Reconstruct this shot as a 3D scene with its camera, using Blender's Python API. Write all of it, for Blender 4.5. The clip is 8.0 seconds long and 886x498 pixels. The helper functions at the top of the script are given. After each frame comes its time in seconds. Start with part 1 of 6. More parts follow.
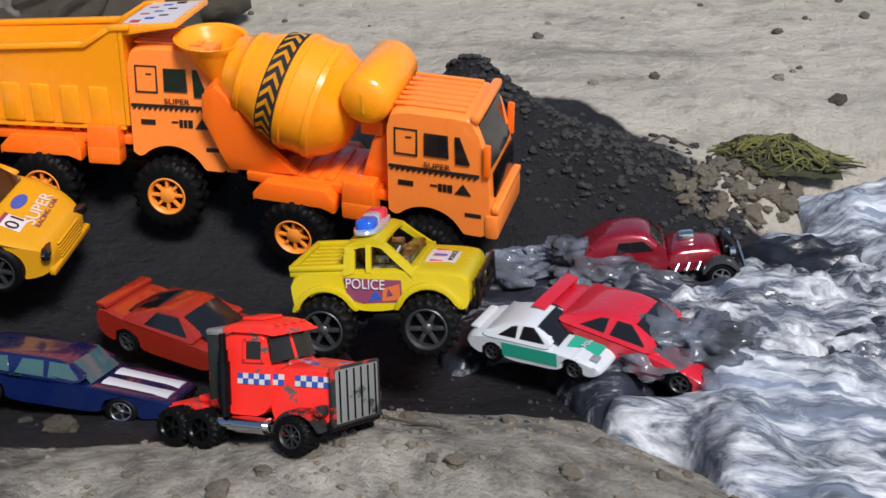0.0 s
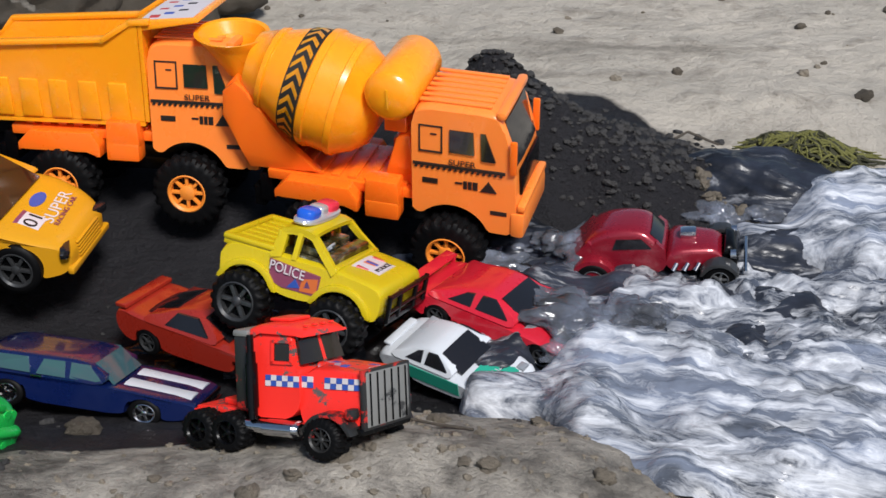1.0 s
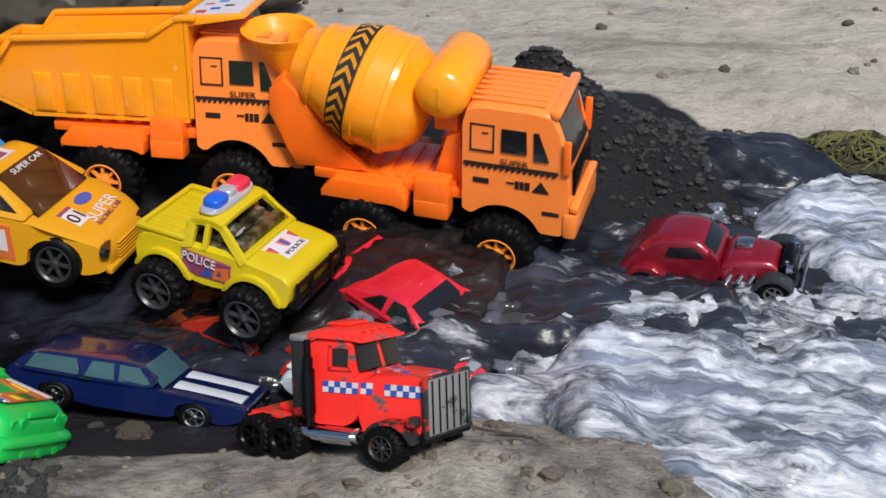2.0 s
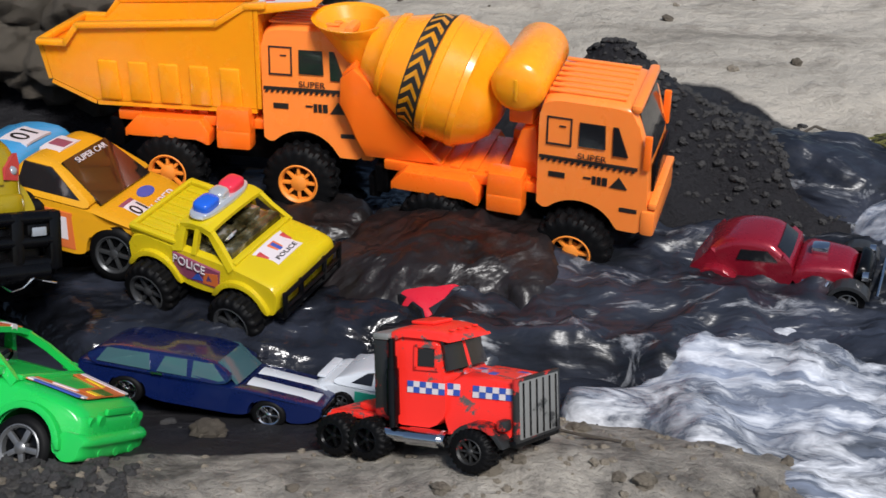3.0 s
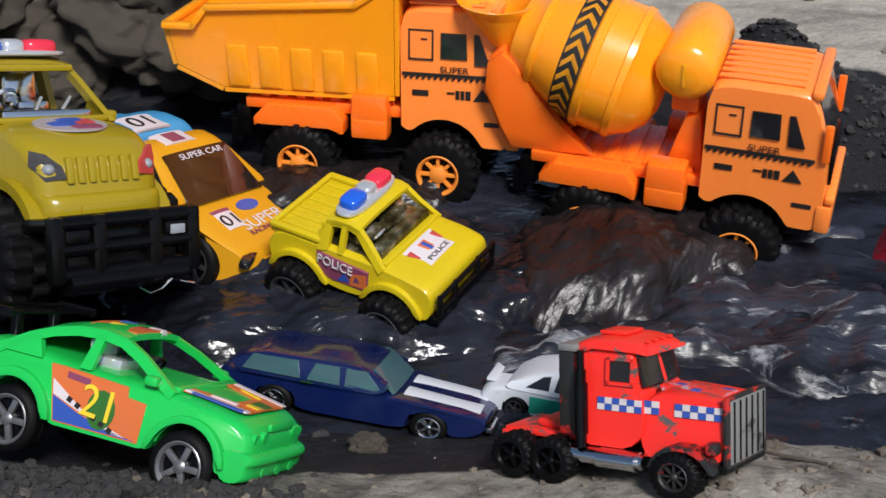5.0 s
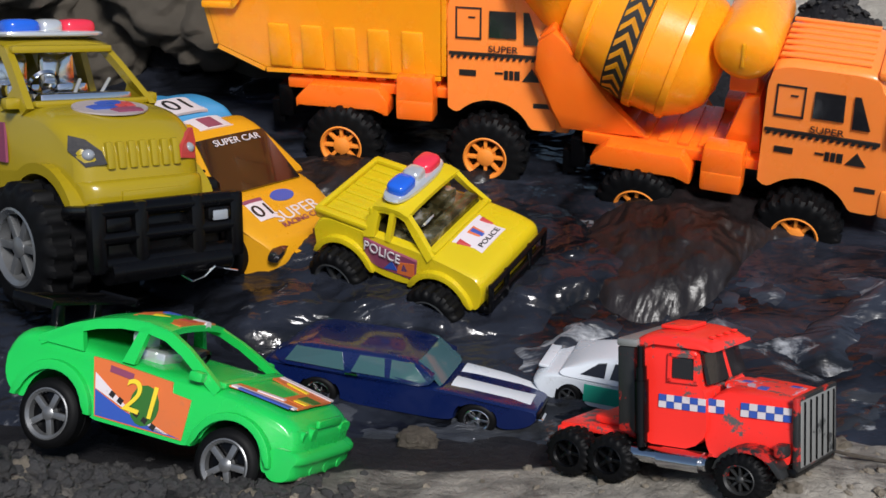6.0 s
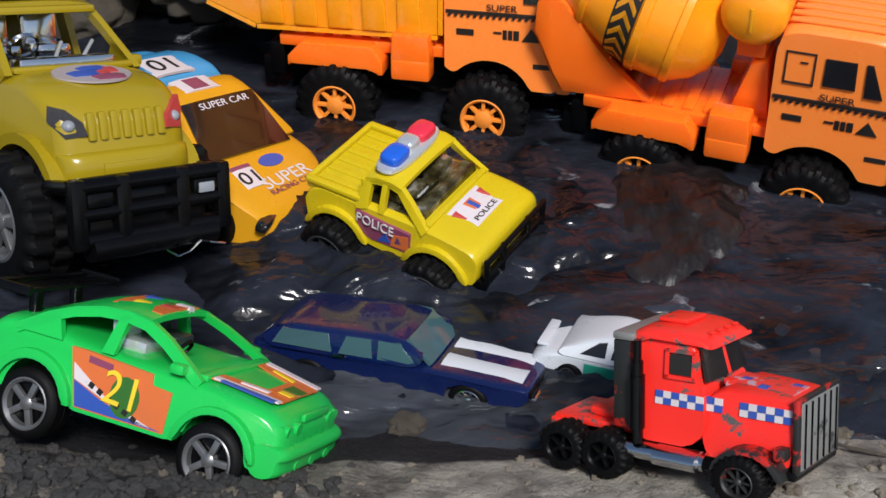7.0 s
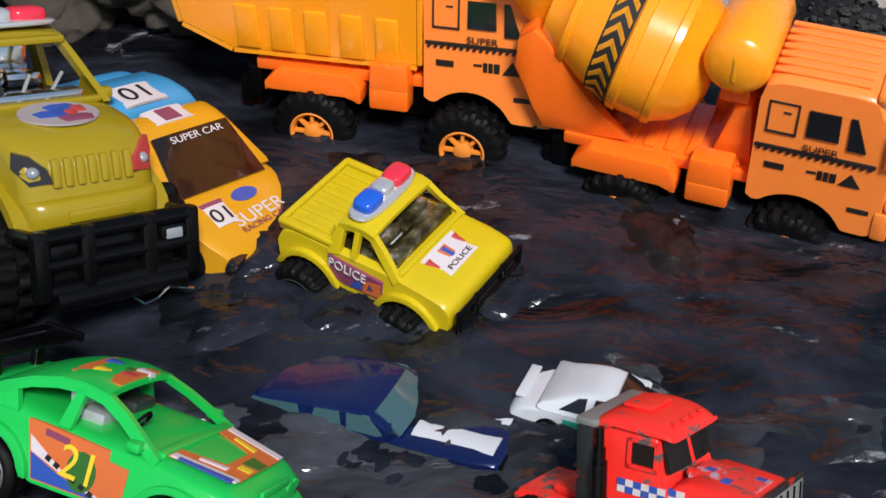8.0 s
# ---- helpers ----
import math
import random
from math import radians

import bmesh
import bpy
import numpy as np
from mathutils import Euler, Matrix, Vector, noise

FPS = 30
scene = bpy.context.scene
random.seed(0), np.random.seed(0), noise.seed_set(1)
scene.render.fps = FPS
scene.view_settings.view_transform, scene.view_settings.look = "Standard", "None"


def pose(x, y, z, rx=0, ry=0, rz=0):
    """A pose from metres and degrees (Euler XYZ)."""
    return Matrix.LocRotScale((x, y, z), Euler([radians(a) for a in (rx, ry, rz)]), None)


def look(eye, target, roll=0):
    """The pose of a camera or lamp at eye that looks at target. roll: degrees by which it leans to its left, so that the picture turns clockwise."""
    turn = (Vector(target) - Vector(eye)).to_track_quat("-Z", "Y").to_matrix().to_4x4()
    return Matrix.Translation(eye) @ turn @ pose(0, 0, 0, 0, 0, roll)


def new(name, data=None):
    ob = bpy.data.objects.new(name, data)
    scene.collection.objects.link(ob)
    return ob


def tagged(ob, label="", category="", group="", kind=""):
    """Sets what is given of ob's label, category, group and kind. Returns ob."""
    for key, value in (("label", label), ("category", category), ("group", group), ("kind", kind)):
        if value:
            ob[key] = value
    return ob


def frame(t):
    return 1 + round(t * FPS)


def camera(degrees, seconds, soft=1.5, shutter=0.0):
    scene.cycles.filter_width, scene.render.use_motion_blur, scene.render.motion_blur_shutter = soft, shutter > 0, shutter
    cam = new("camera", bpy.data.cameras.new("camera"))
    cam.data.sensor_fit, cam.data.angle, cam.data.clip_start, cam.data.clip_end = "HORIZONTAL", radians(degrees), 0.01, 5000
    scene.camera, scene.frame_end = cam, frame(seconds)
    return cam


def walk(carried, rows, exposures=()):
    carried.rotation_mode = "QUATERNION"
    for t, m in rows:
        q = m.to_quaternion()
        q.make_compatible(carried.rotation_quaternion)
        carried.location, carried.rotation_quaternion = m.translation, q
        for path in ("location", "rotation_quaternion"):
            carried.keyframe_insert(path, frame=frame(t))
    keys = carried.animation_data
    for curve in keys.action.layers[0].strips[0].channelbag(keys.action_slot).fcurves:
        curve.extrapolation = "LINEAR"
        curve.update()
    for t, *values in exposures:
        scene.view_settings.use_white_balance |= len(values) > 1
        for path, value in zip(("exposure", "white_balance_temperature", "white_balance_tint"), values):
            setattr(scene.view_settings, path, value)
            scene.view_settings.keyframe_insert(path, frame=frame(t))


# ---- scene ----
cam = camera(38.3, 8.0, shutter=0.3)
METRES, EYE, TILT, LEAN, TURN = 0.18, 0.28, -30.0, 0.0, 0.0
ROWS = [
    (0.0, 0.0, 0.0, 0.0, 0.0, 0.0, -0.0),
    (0.5, -0.0196, 0.0199, 0.0035, 0.04, -0.07, -0.02),
    (1.0, -0.0479, 0.0429, 0.0087, 0.16, -0.24, -0.02),
    (2.5, -0.1778, 0.1235, 0.0336, 1.34, -0.78, -0.64),
    (3.0, -0.2323, 0.1565, 0.0359, 1.97, -1.02, -0.94),
    (3.5, -0.2881, 0.1996, 0.0425, 2.45, -1.26, -1.04),
    (4.0, -0.3476, 0.246, 0.0445, 2.76, -1.41, -0.97),
    (4.5, -0.4089, 0.2895, 0.0477, 3.29, -1.68, -1.04),
    (5.0, -0.4483, 0.328, 0.0593, 4.3, -1.85, -1.05),
    (6.5, -0.4895, 0.4467, 0.1062, 6.06, -4.73, -1.06),
    (7.0, -0.4697, 0.484, 0.1791, 6.18, -6.89, -1.21),
    (7.5, -0.451, 0.5197, 0.2747, 6.14, -8.58, -1.89),
    (8.0, -0.4247, 0.5533, 0.3728, 6.56, -9.82, -2.15),
]
walk(cam, [(t, pose(0, 0, EYE, TILT, LEAN, TURN) @ pose(METRES * x, METRES * y, METRES * z, 90 + pitch, roll, yaw)) for t, x, y, z, yaw, pitch, roll in ROWS])

# ---------- world, sun, exposure ----------
world = bpy.data.worlds.new("sky")
scene.world = world
world.use_nodes = True
wn = world.node_tree.nodes
sky = wn.new("ShaderNodeTexSky")
sky.sky_type, sky.sun_disc = "NISHITA", False
sky.sun_elevation, sky.sun_rotation = radians(48), radians(150)
sky.air_density, sky.dust_density = 1.0, 1.2
world.node_tree.links.new(sky.outputs[0], wn["Background"].inputs[0])
wn["Background"].inputs[1].default_value = 0.062
sun_data = bpy.data.lights.new("sun", "SUN")
sun_data.energy, sun_data.angle, sun_data.color = 3.1, radians(14), (1.0, 0.98, 0.965)
sun = new("sun", sun_data)
sun.matrix_world = look((0.5, -0.6, 1.6), (0.0, 0.45, 0.0))
scene.view_settings.exposure = 0.57

# ---------- materials ----------
MATS = {}


def material(name):
    m = bpy.data.materials.new(name)
    m.use_nodes = True
    MATS[name] = m
    return m, m.node_tree.nodes, m.node_tree.links, m.node_tree.nodes["Principled BSDF"]


def ramp(nodes, links, source, stops):
    r = nodes.new("ShaderNodeValToRGB")
    while len(r.color_ramp.elements) < len(stops):
        r.color_ramp.elements.new(0.5)
    for e, (p, c) in zip(r.color_ramp.elements, stops):
        e.position, e.color = p, (*c, 1) if len(c) == 3 else c
    links.new(source, r.inputs[0])
    return r


def noise_tex(nodes, links, scale, detail=6, rough=0.6, coord="Object", distort=0.0, stretch=None):
    c = nodes.new("ShaderNodeTexCoord")
    n = nodes.new("ShaderNodeTexNoise")
    n.inputs["Scale"].default_value, n.inputs["Detail"].default_value = scale, detail
    n.inputs["Roughness"].default_value, n.inputs["Distortion"].default_value = rough, distort
    if stretch:
        mp = nodes.new("ShaderNodeMapping")
        mp.inputs["Scale"].default_value = stretch
        links.new(c.outputs[coord], mp.inputs[0])
        links.new(mp.outputs[0], n.inputs[0])
    else:
        links.new(c.outputs[coord], n.inputs[0])
    return n


def bump(nodes, links, height, strength, distance, bsdf, under=None):
    b = nodes.new("ShaderNodeBump")
    b.inputs["Strength"].default_value, b.inputs["Distance"].default_value = strength, distance
    links.new(height, b.inputs["Height"])
    if under:
        links.new(under.outputs[0], b.inputs["Normal"])
    links.new(b.outputs[0], bsdf.inputs["Normal"])
    return b


def mix(nodes, links, fac, a, b):
    m = nodes.new("ShaderNodeMix")
    m.data_type = "RGBA"
    for slot, v in ((0, fac), (6, a), (7, b)):
        if isinstance(v, (int, float)):
            m.inputs[slot].default_value = v
        elif isinstance(v, tuple):
            m.inputs[slot].default_value = (*v, 1)
        else:
            links.new(v, m.inputs[slot])
    return m.outputs[2]


def plastic(name, col, rough=0.34, sss=0.0, dirt=0.25, grime=(0.16, 0.13, 0.10), metal=0.0, coat=0.0, spec=0.5):
    m, n, l, b = material(name)
    big = noise_tex(n, l, 35, 5)
    fine = noise_tex(n, l, 420, 4)
    dark = tuple(c * 0.86 for c in col)
    tone = mix(n, l, big.outputs[0], col, dark)
    spots = ramp(n, l, big.outputs[0], [(0.60, (0, 0, 0)), (0.78, (dirt,) * 3)])
    specks = ramp(n, l, fine.outputs[0], [(0.62, (0, 0, 0)), (0.74, (dirt,) * 3)])
    tone = mix(n, l, spots.outputs[0], tone, grime)
    tone = mix(n, l, specks.outputs[0], tone, grime)
    l.new(tone, b.inputs["Base Color"])
    r = ramp(n, l, big.outputs[0], [(0.3, (rough * 0.8,) * 3), (0.75, (min(1, rough * 1.5),) * 3)])
    l.new(r.outputs[0], b.inputs["Roughness"])
    b.inputs["Metallic"].default_value = metal
    b.inputs["Coat Weight"].default_value = coat
    b.inputs["Specular IOR Level"].default_value = spec
    if sss:
        b.inputs["Subsurface Weight"].default_value = sss
        b.inputs["Subsurface Radius"].default_value = (0.006, 0.003, 0.0012)
        b.inputs["Subsurface Scale"].default_value = 1.0
    bump(n, l, fine.outputs[0], 0.12, 0.0003, b)
    return m


def worn_paint(name, col, under=(0.09, 0.08, 0.075), amount=0.62, rough=0.3, flake=0.0, gloss=0.0):
    """Die-cast paint chipped down to the bare metal."""
    m, n, l, b = material(name)
    big = noise_tex(n, l, 90, 8, 0.72)
    tone_n = noise_tex(n, l, 25, 4)
    chips = ramp(n, l, big.outputs[0], [(amount, (0, 0, 0)), (amount + 0.03, (1, 1, 1))])
    tone = mix(n, l, tone_n.outputs[0], col, tuple(c * 0.75 for c in col))
    l.new(mix(n, l, chips.outputs[0], tone, under), b.inputs["Base Color"])
    rr = ramp(n, l, big.outputs[0], [(0.3, (rough,) * 3), (0.8, (0.6,) * 3)])
    l.new(rr.outputs[0], b.inputs["Roughness"])
    b.inputs["Metallic"].default_value = flake
    b.inputs["Coat Weight"].default_value, b.inputs["Coat Roughness"].default_value = gloss, 0.07
    bump(n, l, chips.outputs[0], 0.25, -0.0002, b)
    return m


ORANGE = plastic("orange_plastic", (1.0, 0.165, 0.010), 0.28, sss=0.3, dirt=0.04, coat=0.25)
ORANGE_BED = plastic("amber_plastic", (1.0, 0.33, 0.008), 0.24, sss=0.35, dirt=0.03, coat=0.25)
ORANGE_PRINT = plastic("peach_print", (1.0, 0.25, 0.04), 0.28, sss=0.2, dirt=0.05, coat=0.35)
ORANGE_RIM = plastic("dull_orange_rim", (0.85, 0.26, 0.03), 0.36, dirt=0.25)
YELLOW = plastic("lemon_plastic", (0.56, 0.42, 0.008), 0.26, sss=0.1, dirt=0.08)
OLIVE_YELLOW = plastic("mustard_plastic", (0.30, 0.22, 0.008), 0.2, dirt=0.12)
GOLD = plastic("golden_paint", (0.62, 0.29, 0.010), 0.26, dirt=0.14)
SKYBLUE = plastic("sky_blue_paint", (0.045, 0.28, 0.55), 0.3, dirt=0.14)
GREEN = plastic("green_plastic", (0.012, 0.46, 0.075), 0.22, sss=0.12, dirt=0.05)
BLACK = plastic("black_plastic", (0.0022, 0.0022, 0.0026), 0.22, dirt=0.015, spec=0.2)
RUBBER = plastic("black_rubber", (0.0028, 0.0028, 0.0032), 0.5, dirt=0.04, spec=0.12)
SILVER = plastic("silver_plastic", (0.19, 0.195, 0.20), 0.26, metal=0.6, dirt=0.25)
PALE_SILVER = plastic("pale_silver", (0.62, 0.64, 0.66), 0.16, metal=0.55, dirt=0.1)
CHROME = plastic("chrome", (0.72, 0.73, 0.75), 0.12, metal=1.0, dirt=0.12)
GREYRIM = plastic("grey_rim", (0.055, 0.057, 0.06), 0.28, metal=0.5, dirt=0.25)
GLASS_DARK = plastic("dark_window", (0.010, 0.010, 0.012), 0.1, dirt=0.08, coat=0.3)
GLASS_SMOKE = plastic("smoked_window", (0.013, 0.008, 0.006), 0.1, dirt=0.06, coat=0.3)
GLASS_AQUA = plastic("aqua_window", (0.045, 0.10, 0.115), 0.08, dirt=0.15, coat=0.3)
WHITE = plastic("white_paint", (0.55, 0.58, 0.62), 0.3, dirt=0.25)
RED_CLEAR = plastic("red_lens", (0.65, 0.03, 0.06), 0.15)
BLUE_CLEAR = plastic("blue_lens", (0.015, 0.10, 0.55), 0.15)
INK = plastic("black_ink", (0.012, 0.010, 0.009), 0.45, dirt=0.05)
STICK_BLUE = plastic("blue_sticker", (0.03, 0.08, 0.36), 0.35)
STICK_RED = plastic("red_sticker", (0.45, 0.05, 0.05), 0.35)
STICK_ORANGE = plastic("orange_sticker", (0.60, 0.14, 0.035), 0.35)
STICK_PURPLE = plastic("maroon_sticker", (0.22, 0.05, 0.10), 0.35)
STICK_PALE = plastic("pale_sticker", (0.62, 0.56, 0.58), 0.35, dirt=0.25)
FADED = plastic("faded_badge", (0.36, 0.31, 0.31), 0.35, dirt=0.5)
STICK_YELLOW = plastic("yellow_sticker", (0.75, 0.55, 0.03), 0.35)
STICK_GREEN = plastic("teal_sticker", (0.02, 0.32, 0.22), 0.35)
DKGREEN = plastic("dark_green_sticker", (0.03, 0.13, 0.02), 0.35)
# real chips, made denser to paint in the dark shading on the red
SEMI_RED = worn_paint("chipped_shaded_fluorescent_red", (0.95, 0.030, 0.020), amount=0.56, rough=0.22)
SEMI_WORN = worn_paint("scraped_red_black", (0.50, 0.02, 0.015), (0.015, 0.015, 0.015), amount=0.42)
WAGON_BLUE = worn_paint("navy_paint", (0.004, 0.013, 0.085), (0.10, 0.03, 0.03), amount=0.69, rough=0.1, flake=0.3, gloss=0.8)
COUPE_RED = worn_paint("brick_red_paint", (0.30, 0.020, 0.010), (0.26, 0.13, 0.10), amount=0.72, rough=0.12, gloss=0.8)
RED_CAR = worn_paint("crimson_paint", (0.60, 0.012, 0.03), (0.35, 0.12, 0.12), amount=0.72, rough=0.15, gloss=0.8)
MAROON = worn_paint("maroon_paint", (0.27, 0.008, 0.022), (0.3, 0.2, 0.2), amount=0.72, rough=0.09, flake=0.3, gloss=0.8)
RUBBED = worn_paint("rubbed_print", (0.50, 0.36, 0.42), (0.75, 0.04, 0.03), amount=0.50)
GRILLE = worn_paint("weathered_grille", (0.26, 0.26, 0.25), (0.05, 0.05, 0.05), amount=0.60, rough=0.4, flake=0.3)
LENS = plastic("headlamp_lens", (0.25, 0.27, 0.30), 0.08, coat=0.5)


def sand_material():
    """Beach sand: grey-tan and damp out on the beach, darker over the near bank, dark and saturated down in the dug
    pit.
    """
    m, n, l, b = material("beach_sand")
    big = noise_tex(n, l, 9, 6, 0.65)
    mid = noise_tex(n, l, 60, 8, 0.7)
    fine = noise_tex(n, l, 1400, 3, 0.8)
    dry = mix(n, l, ramp(n, l, big.outputs[0], [(0.35, (0, 0, 0)), (0.68, (1, 1, 1))]).outputs[0], (0.52, 0.475, 0.41), (0.40, 0.37, 0.32))
    dry = mix(n, l, ramp(n, l, mid.outputs[0], [(0.52, (0, 0, 0)), (0.72, (0.75,) * 3)]).outputs[0], dry, (0.19, 0.165, 0.135))
    dry = mix(n, l, ramp(n, l, fine.outputs[0], [(0.45, (0, 0, 0)), (0.75, (0.6,) * 3)]).outputs[0], dry, (0.40, 0.35, 0.28))
    streaks = noise_tex(n, l, 16, 7, 0.7, stretch=(0.45, 1.6, 1.0), distort=0.6)
    dry = mix(n, l, ramp(n, l, streaks.outputs[0], [(0.52, (0, 0, 0)), (0.66, (0.7,) * 3)]).outputs[0], dry, (0.17, 0.155, 0.13))
    dry = mix(n, l, ramp(n, l, streaks.outputs[0], [(0.30, (0.6,) * 3), (0.42, (0, 0, 0))]).outputs[0], dry, (0.44, 0.41, 0.36))
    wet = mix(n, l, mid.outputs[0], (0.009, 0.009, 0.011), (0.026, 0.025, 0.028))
    # the attribute carries the pit's wetness and the near bank's darker tone
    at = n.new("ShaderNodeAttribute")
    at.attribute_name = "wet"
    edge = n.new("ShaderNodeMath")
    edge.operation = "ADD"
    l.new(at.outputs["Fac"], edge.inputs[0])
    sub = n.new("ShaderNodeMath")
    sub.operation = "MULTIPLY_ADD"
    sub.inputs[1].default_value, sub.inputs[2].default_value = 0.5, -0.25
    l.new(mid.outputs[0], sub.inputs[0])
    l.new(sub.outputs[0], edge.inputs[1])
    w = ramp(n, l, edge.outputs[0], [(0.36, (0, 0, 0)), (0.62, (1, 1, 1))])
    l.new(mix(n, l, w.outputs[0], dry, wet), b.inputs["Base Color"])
    r = ramp(n, l, edge.outputs[0], [(0.25, (0.9,) * 3), (0.9, (0.5,) * 3)])
    b.inputs["Specular IOR Level"].default_value = 0.2
    l.new(r.outputs[0], b.inputs["Roughness"])
    zero = bump(n, l, streaks.outputs[0], 0.6, 0.008, b)
    first = bump(n, l, mid.outputs[0], 1.0, 0.007, b, zero)
    bump(n, l, fine.outputs[0], 0.5, 0.0008, b, first)
    return m


SAND = sand_material()


def clod_material(name, a, c):
    m, n, l, b = material(name)
    mid = noise_tex(n, l, 120, 8, 0.75)
    fine = noise_tex(n, l, 1500, 3, 0.8)
    t = mix(n, l, mid.outputs[0], a, c)
    t = mix(n, l, ramp(n, l, fine.outputs[0], [(0.5, (0, 0, 0)), (0.75, (0.5,) * 3)]).outputs[0], t, tuple(min(1, v * 1.7) for v in c))
    l.new(t, b.inputs["Base Color"])
    b.inputs["Roughness"].default_value = 0.8
    first = bump(n, l, mid.outputs[0], 0.8, 0.004, b)
    bump(n, l, fine.outputs[0], 0.6, 0.0008, b, first)
    return m


CLOD_TAN = clod_material("tan_sand_clod", (0.15, 0.125, 0.095), (0.27, 0.23, 0.175))
CLOD_DARK = clod_material("wet_sand_clod", (0.020, 0.020, 0.021), (0.05, 0.047, 0.046))
ROCK_BROWN = clod_material("brown_rock", (0.05, 0.040, 0.029), (0.13, 0.108, 0.08))
ALGAE = clod_material("green_algae", (0.07, 0.075, 0.014), (0.20, 0.19, 0.05))
ALGAE_DARK = clod_material("dark_algae", (0.02, 0.02, 0.01), (0.06, 0.06, 0.025))
TWIG = clod_material("twig_bark", (0.05, 0.04, 0.03), (0.12, 0.10, 0.08))


def water_material(name, murk, clear, foam, foam_scale, stretch=(1, 1, 1), rough=0.06, silt_sheen_gain=4.6):
    """Murky flood water: part see-through, part silt, with streaks of foam; its pale clouds also paint in reflected
    sky.
    """
    m, n, l, b = material(name)
    out = n["Material Output"]
    streak = noise_tex(n, l, foam_scale, 9, 0.72, distort=1.2, stretch=stretch)
    ripple = noise_tex(n, l, 38, 3, 0.5, distort=0.5, stretch=stretch)
    fine = noise_tex(n, l, 190, 3, 0.55, distort=0.3, stretch=stretch)
    cloud = noise_tex(n, l, 22, 5, 0.6, distort=0.8, stretch=stretch)
    # pale bluish clouds: silt, plus sky reflections put into the colour
    silt_sheen = mix(n, l, ramp(n, l, cloud.outputs[0], [(0.38, (0, 0, 0)), (0.66, (1, 1, 1))]).outputs[0], murk, tuple(c * silt_sheen_gain * k for c, k in zip(murk, (0.96, 1.0, 1.1))))
    f = ramp(n, l, streak.outputs[0], [(foam, (0, 0, 0)), (foam + 0.24, (1, 1, 1))])
    l.new(mix(n, l, f.outputs[0], silt_sheen, (0.72, 0.74, 0.78)), b.inputs["Base Color"])
    rr = ramp(n, l, f.outputs[0], [(0.0, (rough,) * 3), (0.6, (0.65,) * 3)])
    l.new(rr.outputs[0], b.inputs["Roughness"])
    b.inputs["IOR"].default_value = 1.38
    tr = n.new("ShaderNodeMath")
    tr.operation = "MULTIPLY_ADD"
    tr.inputs[1].default_value, tr.inputs[2].default_value = -clear, clear
    l.new(f.outputs[0], tr.inputs[0])
    l.new(tr.outputs[0], b.inputs["Transmission Weight"])
    first = bump(n, l, ripple.outputs[0], 0.7, 0.010, b)
    bump(n, l, fine.outputs[0], 0.35, 0.0016, b, first)
    return m


# strong clouding and soft grey streaks here also stand for reflected sky
WATER = water_material("murky_water", (0.0058, 0.0064, 0.0084), 0.45, 0.62, 26, (0.7, 1.2, 1.0), 0.15, 6.5)
SILT = water_material("silty_water", (0.020, 0.021, 0.023), 0.45, 0.60, 34, (0.6, 1.3, 1.0), 0.12, 4.5)
SURGE = water_material("churned_water", (0.010, 0.0112, 0.0145), 0.35, 0.55, 46, (0.45, 1.3, 1.0), 0.32, 5.5)
FROTH = water_material("frothing_water", (0.030, 0.034, 0.042), 0.15, 0.43, 60, (0.4, 1.4, 1.0), 0.2, 4.0)
FOAM = water_material("foam_water", (0.060, 0.067, 0.08), 0.08, 0.43, 55, (0.35, 1.5, 1.0), 0.2, 4.0)
MUD_WATER = water_material("muddy_water", (0.010, 0.0078, 0.0075), 0.42, 0.70, 40, (0.8, 1.2, 1.0), 0.34, 3.2)
DROP = water_material("clear_water", (0.16, 0.17, 0.19), 0.80, 0.62, 45, rough=0.14)

# ---------- mesh helpers (sizes in centimetres) ----------
CM = 0.01


def finish(bm, sharp=38):
    bmesh.ops.recalc_face_normals(bm, faces=bm.faces)
    for f in bm.faces:
        f.smooth = True
    lim = radians(sharp)
    for e in bm.edges:
        e.smooth = len(e.link_faces) != 2 or e.calc_face_angle(0) < lim


def part(name, bm, mat, parent=None, label="", at=None, sharp=38):
    finish(bm, sharp)
    me = bpy.data.meshes.new(name)
    bm.to_mesh(me)
    bm.free()
    for m in (mat if isinstance(mat, (list, tuple)) else [mat]):
        me.materials.append(m)
    ob = new(name, me)
    if parent:
        ob.parent = parent
    if at:
        ob.location = [v * CM for v in at]
    return tagged(ob, label) if label else ob


def thing(name, label, category, group="", kind=""):
    return tagged(new(name), label, category, group, kind)


def box(bm, c, s, bev=0.08, rot=None, taper=None):
    """A bevelled box: centre, full size; taper scales the top face in x and y."""
    r = bmesh.ops.create_cube(bm, size=1.0)
    vs = r["verts"]
    for v in vs:
        k = taper if taper and v.co.z > 0 else (1, 1)
        v.co = Vector((v.co.x * s[0] * k[0], v.co.y * s[1] * k[1], v.co.z * s[2])) * CM
    if bev:
        es = {e for v in vs for e in v.link_edges}
        out = bmesh.ops.bevel(bm, geom=list(es), offset=bev * CM, segments=2, affect="EDGES", profile=0.6)
        vs = list({v for v in out["verts"]} | {v for v in vs if v.is_valid})
    m = Matrix.Translation(Vector(c) * CM) @ (rot.to_4x4() if rot else Matrix())
    bmesh.ops.transform(bm, matrix=m, verts=vs)
    return vs


